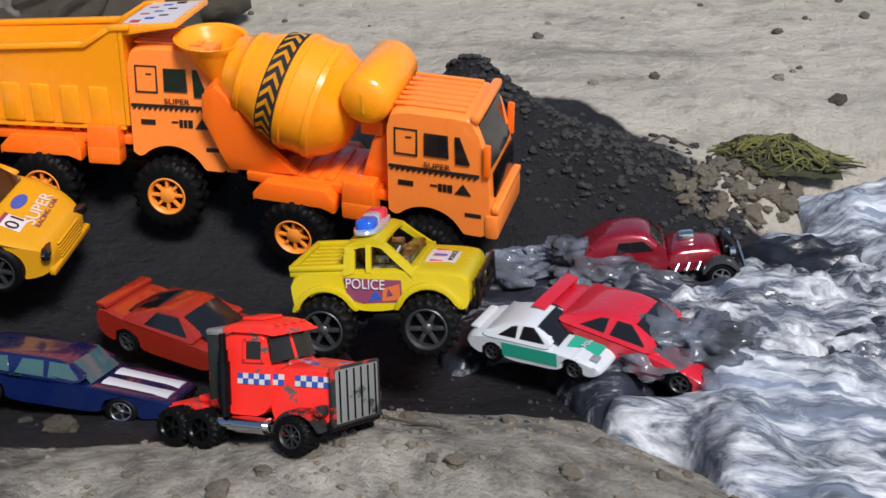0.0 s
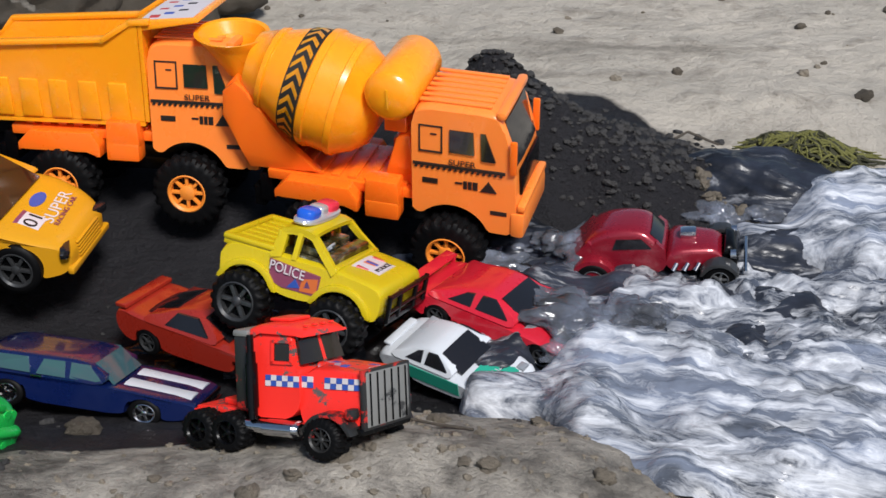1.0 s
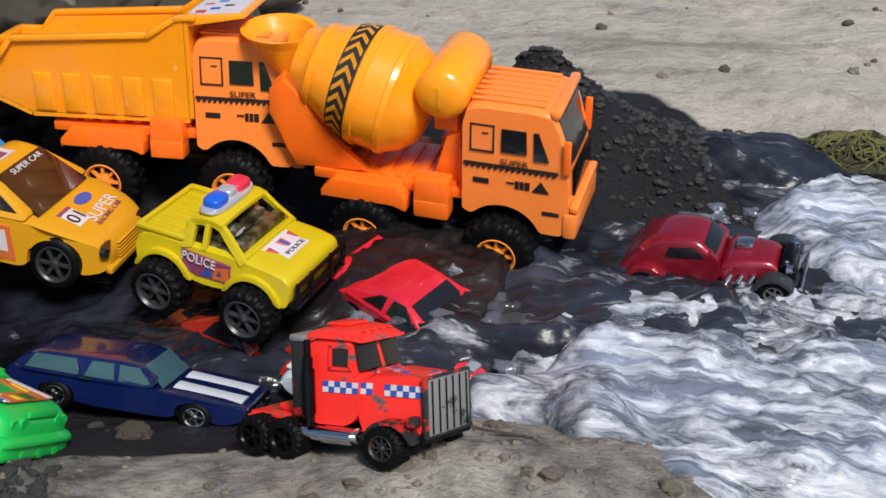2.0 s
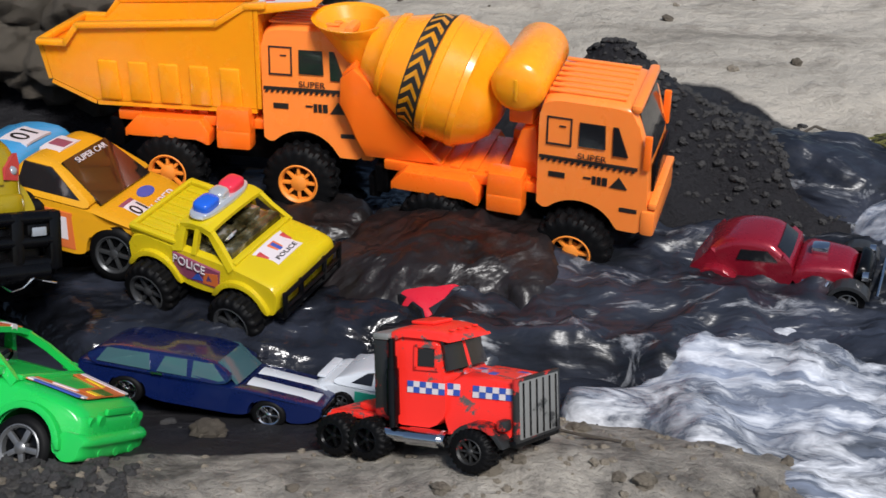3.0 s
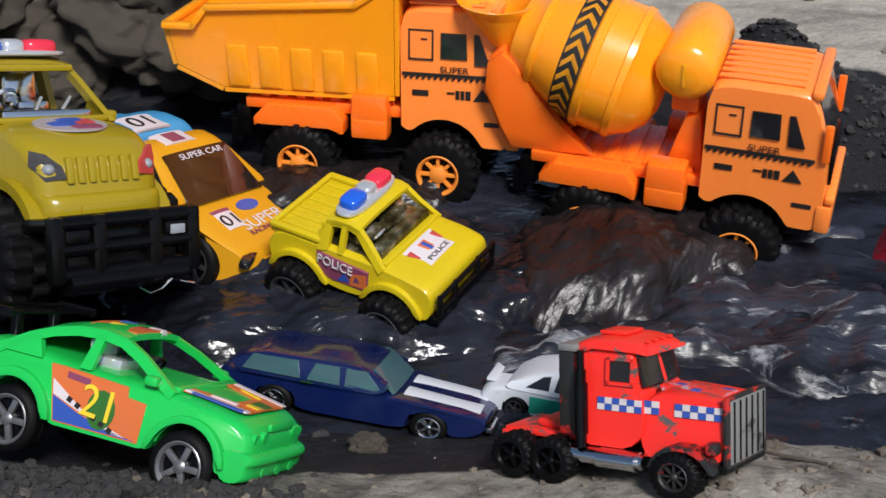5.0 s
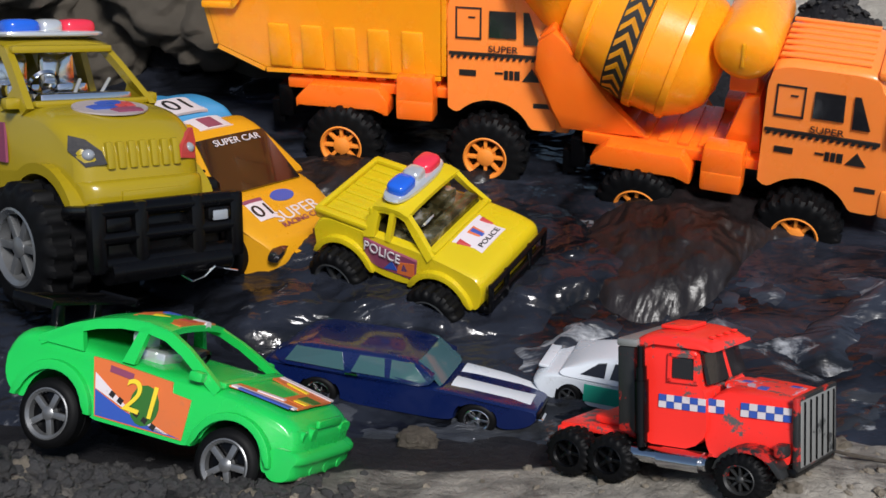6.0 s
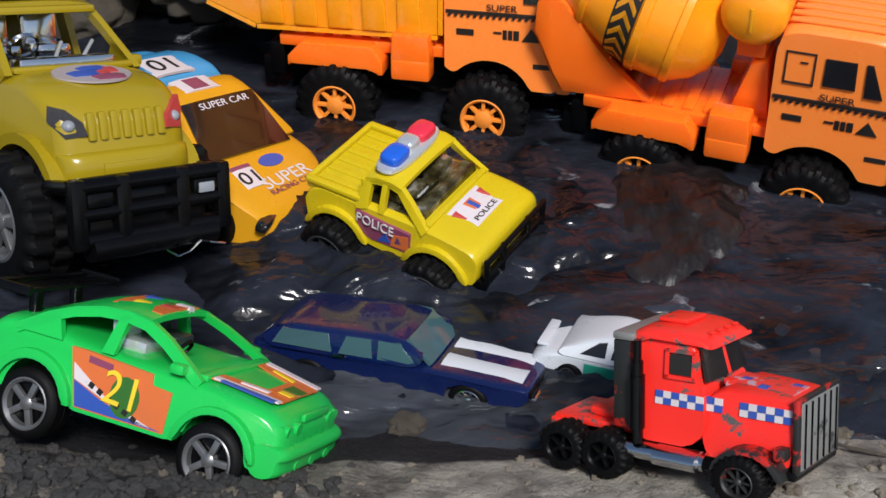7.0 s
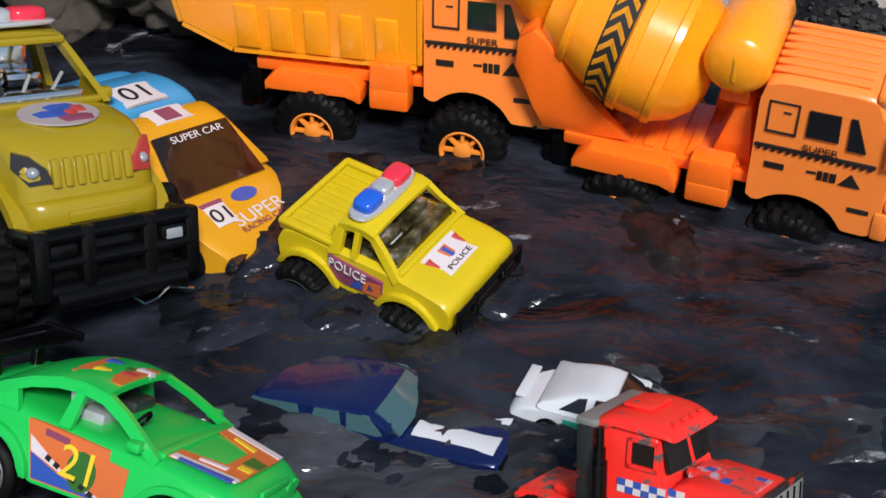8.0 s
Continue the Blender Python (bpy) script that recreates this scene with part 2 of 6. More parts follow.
def rod(bm, p, q, r0, r1=None, n=12, caps=True):
    p, q = Vector(p) * CM, Vector(q) * CM
    d = q - p
    m = Matrix.Translation((p + q) / 2) @ d.to_track_quat("Z", "Y").to_matrix().to_4x4()
    bmesh.ops.create_cone(bm, cap_ends=caps, segments=n, radius1=r0 * CM, radius2=(r0 if r1 is None else r1) * CM, depth=d.length, matrix=m)


def lathe(bm, rings, axis_p, axis_d, n=32, close=True):
    """Rings of (distance along the axis, radius) turned about an axis."""
    q = Vector(axis_d).normalized().to_track_quat("Z", "Y").to_matrix()
    rows = []
    for d, r in rings:
        rows.append([bm.verts.new((Vector(axis_p) + q @ Vector((r * math.cos(2 * math.pi * i / n), r * math.sin(2 * math.pi * i / n), d))) * CM) for i in range(n)])
    for a, b in zip(rows, rows[1:]):
        for i in range(n):
            bm.faces.new((a[i], a[(i + 1) % n], b[(i + 1) % n], b[i]))
    if close:
        bm.faces.new(rows[0])
        bm.faces.new(rows[-1])
    return rows


def tube(bm, pts, radii, n=6):
    """One bent strand: rings round a line of points, joined and capped."""
    rows = []
    for i, p in enumerate(pts):
        d = Vector(pts[min(i + 1, len(pts) - 1)]) - Vector(pts[max(i - 1, 0)])
        q = d.to_track_quat("Z", "Y").to_matrix()
        rows.append([bm.verts.new((Vector(p) + q @ Vector((radii[i] * math.cos(2 * math.pi * k / n), radii[i] * math.sin(2 * math.pi * k / n), 0))) * CM) for k in range(n)])
    for a, b in zip(rows, rows[1:]):
        for k in range(n):
            bm.faces.new((a[k], a[(k + 1) % n], b[(k + 1) % n], b[k]))
    bm.faces.new(rows[0]), bm.faces.new(rows[-1])


def prism(bm, pts, y0, y1, bev=0.0):
    """A polygon in the x-z plane, drawn out from y0 to y1."""
    a = [bm.verts.new((x * CM, y0 * CM, z * CM)) for x, z in pts]
    b = [bm.verts.new((x * CM, y1 * CM, z * CM)) for x, z in pts]
    bm.faces.new(a)
    bm.faces.new(b)
    k = len(pts)
    for i in range(k):
        bm.faces.new((a[i], a[(i + 1) % k], b[(i + 1) % k], b[i]))
    if bev:
        es = list({e for v in a + b for e in v.link_edges})
        bmesh.ops.bevel(bm, geom=es, offset=bev * CM, segments=2, affect="EDGES", profile=0.6)


def arch(cx, r, z0=0.0, cz=None, n=8):
    """Points of a wheel arch along a sill, from the back forwards."""
    cz = z0 if cz is None else cz
    a0 = math.asin(max(-1, min(1, (z0 - cz) / r)))
    return [(cx - r * math.cos(a0 + (math.pi - 2 * a0) * i / n), cz + r * math.sin(a0 + (math.pi - 2 * a0) * i / n)) for i in range(n + 1)]


def rounded(pts, radii=(0.45, 0.16)):
    """An outline with its corners cut back, twice, so that it reads as moulded."""
    for r in radii:
        out = []
        k = len(pts)
        for i in range(k):
            p, a, b = Vector(pts[i]), Vector(pts[i - 1]), Vector(pts[(i + 1) % k])
            for q in (a, b):
                d = (q - p).length
                out.append(tuple(p + (q - p) * min(0.28, r / max(d, 1e-6))))
        pts = out
    return pts


def shell(bm, pts, width, slices=(-1, -0.985, -0.95, -0.88, -0.75, -0.45, 0, 0.45, 0.75, 0.88, 0.95, 0.985, 1), crown=0.15, nose=0.05, zbase=0.0):
    """A car body: a side outline (closed polygon of x, z) across the width; width(x, z) is the half width there;
    the roof and the nose fall away toward the sides."""
    pts = rounded(pts)
    rows = []
    for s in slices:
        k = 0.45 * abs(s) ** 4 + 0.55 * abs(s) ** 16
        row = []
        for x, z in pts:
            w = width(x, z)
            row.append(bm.verts.new((x * (1 - nose * k) * CM, s * w * CM, (z - (crown * k if z > zbase else 0)) * CM)))
        rows.append(row)
    k = len(pts)
    for a, b in zip(rows, rows[1:]):
        for i in range(k):
            bm.faces.new((a[i], a[(i + 1) % k], b[(i + 1) % k], b[i]))
    bm.faces.new(rows[0])
    bm.faces.new(rows[-1])


def side_panel(bm, pts, width, thick=0.05, side=-1, nose=0.0):
    """A plate that follows the side of a body."""
    lo, hi = [], []
    for x, z in pts:
        w = width(x, z)
        lo.append(bm.verts.new((x * CM, side * (w - 0.06) * CM, z * CM)))
        hi.append(bm.verts.new((x * CM, side * (w + thick) * CM, z * CM)))
    k = len(pts)
    bm.faces.new(lo)
    bm.faces.new(hi)
    for i in range(k):
        bm.faces.new((lo[i], lo[(i + 1) % k], hi[(i + 1) % k], hi[i]))


def slope_panel(bm, p, q, w0, w1, thick=0.05, shift=0.0, sink=0.08):
    """A plate on a slope of the outline, from p to q (x, z), half widths w0 and w1."""
    p, q = Vector((p[0], 0, p[1])), Vector((q[0], 0, q[1]))
    d = (q - p).normalized()
    nrm = Vector((-d.z, 0, d.x))
    if nrm.z < 0:
        nrm = -nrm
    vs = []
    for off in (-sink, thick):
        for base, w in ((p, w0), (q, w1)):
            for s in (-1, -0.5, 0.5, 1):
                drop = 0.05 if abs(s) == 1 else 0.0
                vs.append(bm.verts.new((base + nrm * (off - drop) + Vector((0, shift + s * w, 0))) * CM))
    for o in (0, 8):
        for i in range(3):
            bm.faces.new((vs[o + i], vs[o + i + 1], vs[o + i + 5], vs[o + i + 4]))
    for i in range(3):
        bm.faces.new((vs[i], vs[i + 1], vs[i + 9], vs[i + 8]))
        bm.faces.new((vs[i + 4], vs[i + 5], vs[i + 13], vs[i + 12]))
    for i in (0, 3):
        bm.faces.new((vs[i], vs[i + 4], vs[i + 12], vs[i + 8]))


def open_cabin(bm, outer, inset, wid, roof, posts=(), th=0.16, crown=0.12):
    """A moulded cabin with open windows: side frames along a roof line (from the back forwards), posts and a roof skin."""
    k = len(outer)
    inner = []
    for i in range(k):
        a, b = Vector(outer[max(0, i - 1)]), Vector(outer[min(k - 1, i + 1)])
        d = (b - a).normalized()
        inner.append((outer[i][0] + d.y * inset, outer[i][1] - d.x * inset))
    for s in (-1, 1):
        rows = []
        for pts, off in ((outer, 0.0), (inner, 0.0), (inner, th), (outer, th)):
            rows.append([bm.verts.new((x * CM, s * (wid(x, z) - off) * CM, z * CM)) for x, z in pts])
        for i in range(k - 1):
            for a, b in zip(rows, rows[1:] + rows[:1]):
                bm.faces.new((a[i], a[i + 1], b[i + 1], b[i]))
        for e in (0, k - 1):
            bm.faces.new([r[e] for r in rows])
        for pts in posts:
            lo = [bm.verts.new((x * CM, s * (wid(x, z) + 0.004) * CM, z * CM)) for x, z in pts]
            hi = [bm.verts.new((x * CM, s * (wid(x, z) - th) * CM, z * CM)) for x, z in pts]
            bm.faces.new(lo), bm.faces.new(hi)
            for i in range(len(pts)):
                j = (i + 1) % len(pts)
                bm.faces.new((lo[i], lo[j], hi[j], hi[i]))
    grid = []
    for x, z in outer[roof[0]:roof[1] + 1]:
        line = []
        for off in (0.0, th):
            line.append([bm.verts.new((x * CM, q * (wid(x, z) + 0.01) * CM, (z + crown * (1 - abs(q) ** 3) + 0.01 - off) * CM)) for q in (-1, -0.9, -0.6, -0.2, 0.2, 0.6, 0.9, 1)])
        grid.append(line[0] + line[1][::-1])
    n = len(grid[0])
    for a, b in zip(grid, grid[1:]):
        for i in range(n):
            bm.faces.new((a[i], a[(i + 1) % n], b[(i + 1) % n], b[i]))
    bm.faces.new(grid[0]), bm.faces.new(grid[-1])


def flare(bm, cx, cz, r, y0, y1, wide=0.22, lift=0.0):
    """A raised lip round a wheel arch."""
    prism(bm, arch(cx, r, cz + lift, cz, 14) + arch(cx, r + wide, cz + lift, cz, 14)[::-1], y0, y1, 0.04)


def slope_disc(bm, x, z, rise, y, rx, ry, thick=0.03, n=20):
    """An oval plate on a slope (rise in height for each unit of x)."""
    plate(bm, [(x + rx * math.cos(2 * math.pi * i / n), y + ry * math.sin(2 * math.pi * i / n), z + rise * rx * math.cos(2 * math.pi * i / n)) for i in range(n)], thick)


def wheel(parent, x, y, z, r, w, rim_mat, spokes=6, rim=0.62, lugs=0, hub=0.16, tyre_mat=None, lip=None):
    """A wheel: tyre with tread, and a rim with spokes, turned about y."""
    side = -1 if y < 0 else 1
    bm = bmesh.new()
    h = w / 2
    rings = [(-h, r * rim), (-h * 1.02, r * 0.80), (-h * 0.92, r * 0.93), (-h * 0.72, r), (-h * 0.06, r), (0.0, r * 0.93), (h * 0.06, r), (h * 0.72, r), (h * 0.92, r * 0.93), (h * 1.02, r * 0.80), (h, r * rim), (h * 0.4, r * rim * 0.96)]
    rows = lathe(bm, rings, (0, 0, 0), (0, side, 0), lugs * 6 if lugs else 40, close=False)
    if lugs:
        for k, row in enumerate(rows):
            if k in (2, 3, 4, 6, 7, 8):
                for i, v in enumerate(row):
                    if (i + (0 if k < 5 else 3) + (k in (4, 6))) % 6 in (0, 1, 2):
                        v.co = Vector((v.co.x * 0.925, v.co.y, v.co.z * 0.925))
    tyre = part("tyre", bm, tyre_mat or RUBBER, None)
    wh = tyre
    wh.name = "wheel"
    wh.parent = parent
    wh.location = (x * CM, y * CM, z * CM)
    bm = bmesh.new()
    R = r * rim
    lathe(bm, [(h * 0.25, R * 1.0), (h * 1.0, R * 1.03), (h * 1.04, R * 0.97), (h * 0.88, R * 0.86), (h * 0.45, R * 0.84)], (0, 0, 0), (0, side, 0), 32, close=False)
    lathe(bm, [(h * 0.3, R * hub * 2.0), (h * 0.85, R * hub * 1.7), (h * 0.95, R * hub), (h * 0.97, 0.005)], (0, 0, 0), (0, side, 0), 16, close=False)
    for i in range(spokes):
        a = 2 * math.pi * i / spokes
        mid = R * 0.55
        box(bm, (math.cos(a) * mid, side * h * 0.68, math.sin(a) * mid), (R * 0.75, h * 0.3, R * 1.25 / max(spokes, 4)), R * 0.03, Matrix.Rotation(-a, 3, "Y"), None)
    part("rim", bm, rim_mat, wh)
    # added black disc: puts the shade of the deep gaps behind the spokes
    bm = bmesh.new()
    lathe(bm, [(h * 0.42, R * 0.86), (h * 0.44, 0.01)], (0, 0, 0), (0, side, 0), 24, close=False)
    part("rim_gap_shade", bm, BLACK, wh)
    return wh


def plate(bm, corners, thick=0.03):
    """A thin plate over four corners given anticlockwise as seen from outside."""
    c = [Vector(v) for v in corners]
    nrm = (c[1] - c[0]).cross(c[-1] - c[0]).normalized()
    lo = [bm.verts.new((v - nrm * thick) * CM) for v in c]
    hi = [bm.verts.new((v + nrm * thick) * CM) for v in c]
    k = len(c)
    bm.faces.new(lo)
    bm.faces.new(hi)
    for i in range(k):
        bm.faces.new((lo[i], lo[(i + 1) % k], hi[(i + 1) % k], hi[i]))


def letters(text, size, mat, parent, m, name="lettering", depth=0.01, squash=1.0):
    """Raised lettering as a mesh; m places it in its thing's space (metres)."""
    cu = bpy.data.curves.new(name, "FONT")
    cu.body, cu.size, cu.extrude, cu.align_x, cu.align_y = text, size * CM, depth * CM, "CENTER", "CENTER"
    tmp = bpy.data.objects.new(name, cu)
    me = bpy.data.meshes.new_from_object(tmp)
    bpy.data.objects.remove(tmp)
    me.transform(Matrix.Diagonal((squash, 1, 1, 1)))
    me.materials.clear()
    me.materials.append(mat)
    ob = new(name, me)
    ob.parent = parent
    ob.matrix_basis = m
    return ob


def on_side(x, z, y, turn=0.0):
    """A place for lettering on the right flank of a vehicle, reading forwards."""
    return Matrix.Translation(Vector((x, -y, z)) * CM) @ Euler((radians(90), 0, 0)).to_matrix().to_4x4() @ Matrix.Rotation(radians(turn), 4, "Z")


# ---------- toy lorries: the chassis and cab that both share ----------
def lorry(name, label):
    t = thing(name, label, "toy truck", "orange toy lorries")
    side_w = 1.9
    bm = bmesh.new()
    box(bm, (-0.6, 0, 2.5), (10.2, 1.6, 0.9), 0.1)
    box(bm, (-3.0, 0, 1.3), (0.7, 3.4, 0.7), 0.1)
    box(bm, (0, 0, 1.9), (8.5, 1.4, 0.9), 0.1)
    box(bm, (2.85, 0, 1.3), (0.7, 3.4, 0.7), 0.1)
    box(bm, (-5.6, 0, 2.5), (0.6, 3.0, 1.3), 0.08)
    box(bm, (-6.0, -1.1, 2.0), (0.5, 0.6, 1.0), 0.08)
    part("chassis", bm, BLACK, t, "black underframe and rear hitch")
    bm = bmesh.new()
    box(bm, (-1.9, 0, 3.35), (7.0, 3.3, 0.45), 0.08)
    deck = part("deck", bm, ORANGE, t, "ribbed orange deck")
    for i in range(9):
        bm = bmesh.new()
        box(bm, (-4.6 + i * 0.75, 0, 3.62), (0.4, 2.9, 0.16), 0.03)
        part("deck_rib", bm, ORANGE, deck)
    for s in (-1, 1):
        bm = bmesh.new()
        prism(bm, [(-4.9, 2.55), (-4.6, 2.75), (-1.7, 2.75), (-1.3, 2.45), (-1.1, 2.45), (-1.1, 3.0), (-1.5, 3.55), (-4.3, 3.55), (-4.9, 2.95)], s * 1.35, s * 2.25, 0.08)
        part("mudguard", bm, ORANGE, t)
        bm = bmesh.new()
        box(bm, (0.0, s * 1.85, 3.6), (1.55, 0.95, 1.1), 0.12, None, (0.92, 0.9))
        box(bm, (0.0, s * 1.95, 2.8), (1.5, 0.85, 0.8), 0.12)
        part("tool_box", bm, ORANGE, t)
    # cab: flanks with the arch cut out, a raked front, a ribbed roof
    outline = [(1.25, 3.0), (1.25, 7.2), (1.5, 7.75), (4.7, 7.75), (5.05, 7.5), (5.65, 5.3), (5.75, 3.6), (5.8, 2.2)] + [(4.7, 2.2)] + arch(2.95, 1.75, 2.25, 1.55)[::-1][:-1] + [(1.25, 2.9)]
    wid = lambda x, z: side_w - 0.12 * max(0, z - 5.2) / 2.5
    bm = bmesh.new()
    shell(bm, outline, wid, crown=0.22, nose=0.012, zbase=7.0)
    cab = part("cab", bm, ORANGE_PRINT, t, "orange cab with black printed markings")
    for i in range(7):
        bm = bmesh.new()
        box(bm, (3.0, -1.35 + i * 0.45, 7.76), (3.0, 0.22, 0.10), 0.04)
        part("roof_rib", bm, ORANGE_PRINT, cab)
    bm = bmesh.new()
    box(bm, (4.98, 0, 7.62), (0.42, 3.7, 0.36), 0.16)
    part("visor", bm, ORANGE_PRINT, cab)
    bm = bmesh.new()
    slope_panel(bm, (5.62, 5.35), (5.1, 7.3), 1.62, 1.5, 0.04)
    part("windscreen", bm, GLASS_DARK, cab, "black windscreen")
    bm = bmesh.new()
    box(bm, (5.75, 0, 4.55), (0.16, 2.9, 1.2), 0.05)
    part("grille", bm, BLACK, cab)
    bm = bmesh.new()
    box(bm, (5.75, 0, 2.75), (0.6, 4.0, 1.15), 0.18)
    box(bm, (5.9, 0, 3.55), (0.35, 3.9, 0.3), 0.1)
    part("bumper", bm, ORANGE_PRINT, cab)
    for s in (-1, 1):
        bm = bmesh.new()
        box(bm, (5.55, s * 1.95, 5.9), (0.3, 0.18, 1.5), 0.08)
        part("mirror", bm, ORANGE, cab)
        bm = bmesh.new()
        side_panel(bm, [(2.85, 5.75), (2.85, 6.75), (3.85, 6.75), (3.9, 5.75)], wid, 0.03, s)
        part("side_window", bm, GLASS_DARK, cab)
        bm = bmesh.new()
        side_panel(bm, [(4.2, 5.55), (4.15, 6.75), (4.35, 6.75), (4.8, 5.55)], wid, 0.03, s)
        part("quarter_window", bm, GLASS_DARK, cab)
        for x0, x1, z0, z1 in ((1.55, 2.55, 5.65, 5.71), (1.55, 2.55, 6.79, 6.85), (1.55, 1.61, 5.65, 6.85), (2.49, 2.55, 5.65, 6.85), (2.05, 2.3, 6.45, 6.5), (1.3, 5.2, 5.02, 5.14), (1.7, 2.35, 4.22, 4.44), (3.1, 3.4, 4.35, 4.42), (3.45, 3.6, 4.15, 4.5), (3.65, 3.8, 4.15, 4.5), (3.85, 4.05, 4.15, 4.5), (4.6, 5.3, 3.1, 3.28)):
            bm = bmesh.new()
            side_panel(bm, [(x0, z0), (x0, z1), (x1, z1), (x1, z0)], wid, 0.012, s)
            part("print_bar", bm, INK, cab)
        bm = bmesh.new()
        for i in range(16):
            x = 1.35 + i * 0.24
            side_panel(bm, [(x, 4.9), (x + 0.06, 5.03), (x + 0.18, 5.03), (x + 0.12, 4.9)], wid, 0.012, s)
        part("print_row", bm, INK, cab)
        bm = bmesh.new()
        side_panel(bm, [(4.15, 4.12), (4.5, 4.62), (4.85, 4.12)], wid, 0.012, s)
        part("print_triangle", bm, INK, cab)
        for x in (-3.0, 2.85):
            wheel(t, x, s * 1.95, 1.15, 1.62, 1.25, ORANGE_RIM, 8, 0.52, 20, 0.24)
    letters("SUPER", 0.36, INK, cab, on_side(3.4, 5.31, 1.915), squash=1.15)
    return t


def dump_truck():
    t = lorry("dump_truck", "orange toy dump truck with a deep amber tipper bed")
    # hollow tipper bed: outer and inner walls, rim, ribs, and a peak over the cab
    out = [(-8.35, 6.5), (-8.1, 4.85), (-6.2, 4.0), (0.95, 4.1), (1.1, 8.5), (0.7, 8.5), (-0.55, 7.7), (-6.6, 7.3), (-7.2, 6.5)]
    bm = bmesh.new()
    w = lambda z: 1.85 + 0.40 * (z - 4.0) / 4.0
    for s in (-1, 1):
        a = [bm.verts.new((x * CM, s * w(z) * CM, z * CM)) for x, z in out]
        b = [bm.verts.new((x * CM, s * (w(z) - 0.16) * CM, z * CM)) for x, z in out]
        bm.faces.new(a), bm.faces.new(b)
        for i in range(len(out)):
            j = (i + 1) % len(out)
            bm.faces.new((a[i], a[j], b[j], b[i]))
    part("bed_side", bm, ORANGE_BED, t, "amber bed walls")
    bm = bmesh.new()
    for p, q in (((-8.35, 6.5), (-8.1, 4.85)), ((-8.1, 4.85), (-6.2, 4.0)), ((-6.2, 4.0), (0.95, 4.1)), ((0.95, 4.1), (1.1, 8.5))):
        slope_panel(bm, p, q, w(p[1]) - 0.01, w(q[1]) - 0.01, 0.02, 0, 0.16)
    part("bed_floor", bm, ORANGE_BED, t)
    bm = bmesh.new()
    for s in (-1, 1):
        for p, q in (((-8.45, 6.52), (-7.2, 6.54)), ((-7.25, 6.5), (-6.6, 7.32)), ((-6.65, 7.32), (-0.5, 7.76)), ((-0.55, 7.7), (0.75, 8.52)), ((0.7, 8.52), (1.6, 8.6))):
            d = Vector((q[0] - p[0], 0, q[1] - p[1]))
            box(bm, ((p[0] + q[0]) / 2, s * (w(7) + 0.02), (p[1] + q[1]) / 2), (d.length + 0.1, 0.42, 0.26), 0.08, Matrix.Rotation(-math.atan2(d.z, d.x), 3, "Y"))
    box(bm, (-8.4, 0, 6.52), (0.35, 2 * w(7), 0.26), 0.08)
    part("bed_rim", bm, ORANGE_BED, t)
    for s in (-1, 1):
        for x in (-5.5, -4.15, -2.8, -1.45, -0.1):
            bm = bmesh.new()
            box(bm, (x, s * 1.93, 4.98), (0.95, 0.26, 1.75), 0.1, Matrix.Rotation(-s * 0.1, 3, "X"), (0.92, 0.8))
            part("bed_rib", bm, ORANGE_BED, t)
    bm = bmesh.new()
    prism(bm, [(0.9, 8.3), (0.9, 8.6), (3.7, 8.85), (3.75, 8.65), (1.3, 8.2)], -2.2, 2.2, 0.06)
    peak = part("cab_peak", bm, ORANGE_BED, t)
    bm = bmesh.new()
    slope_panel(bm, (1.2, 8.63), (3.5, 8.84), 2.0, 2.0, 0.05)
    part("sticker", bm, STICK_PALE, peak, "speckled white sticker")
    for i in range(9):
        bm = bmesh.new()
        k = i / 8
        slope_panel(bm, (1.5 + 0.5 * (i % 3), 8.655 + 0.046 * (i % 3)), (1.9 + 0.5 * (i % 3), 8.692 + 0.046 * (i % 3)), 0.2, 0.2, 0.065, -1.6 + 3.2 * k)
        part("print_mark", bm, (STICK_RED, STICK_BLUE, INK)[i % 3], peak)
    return t


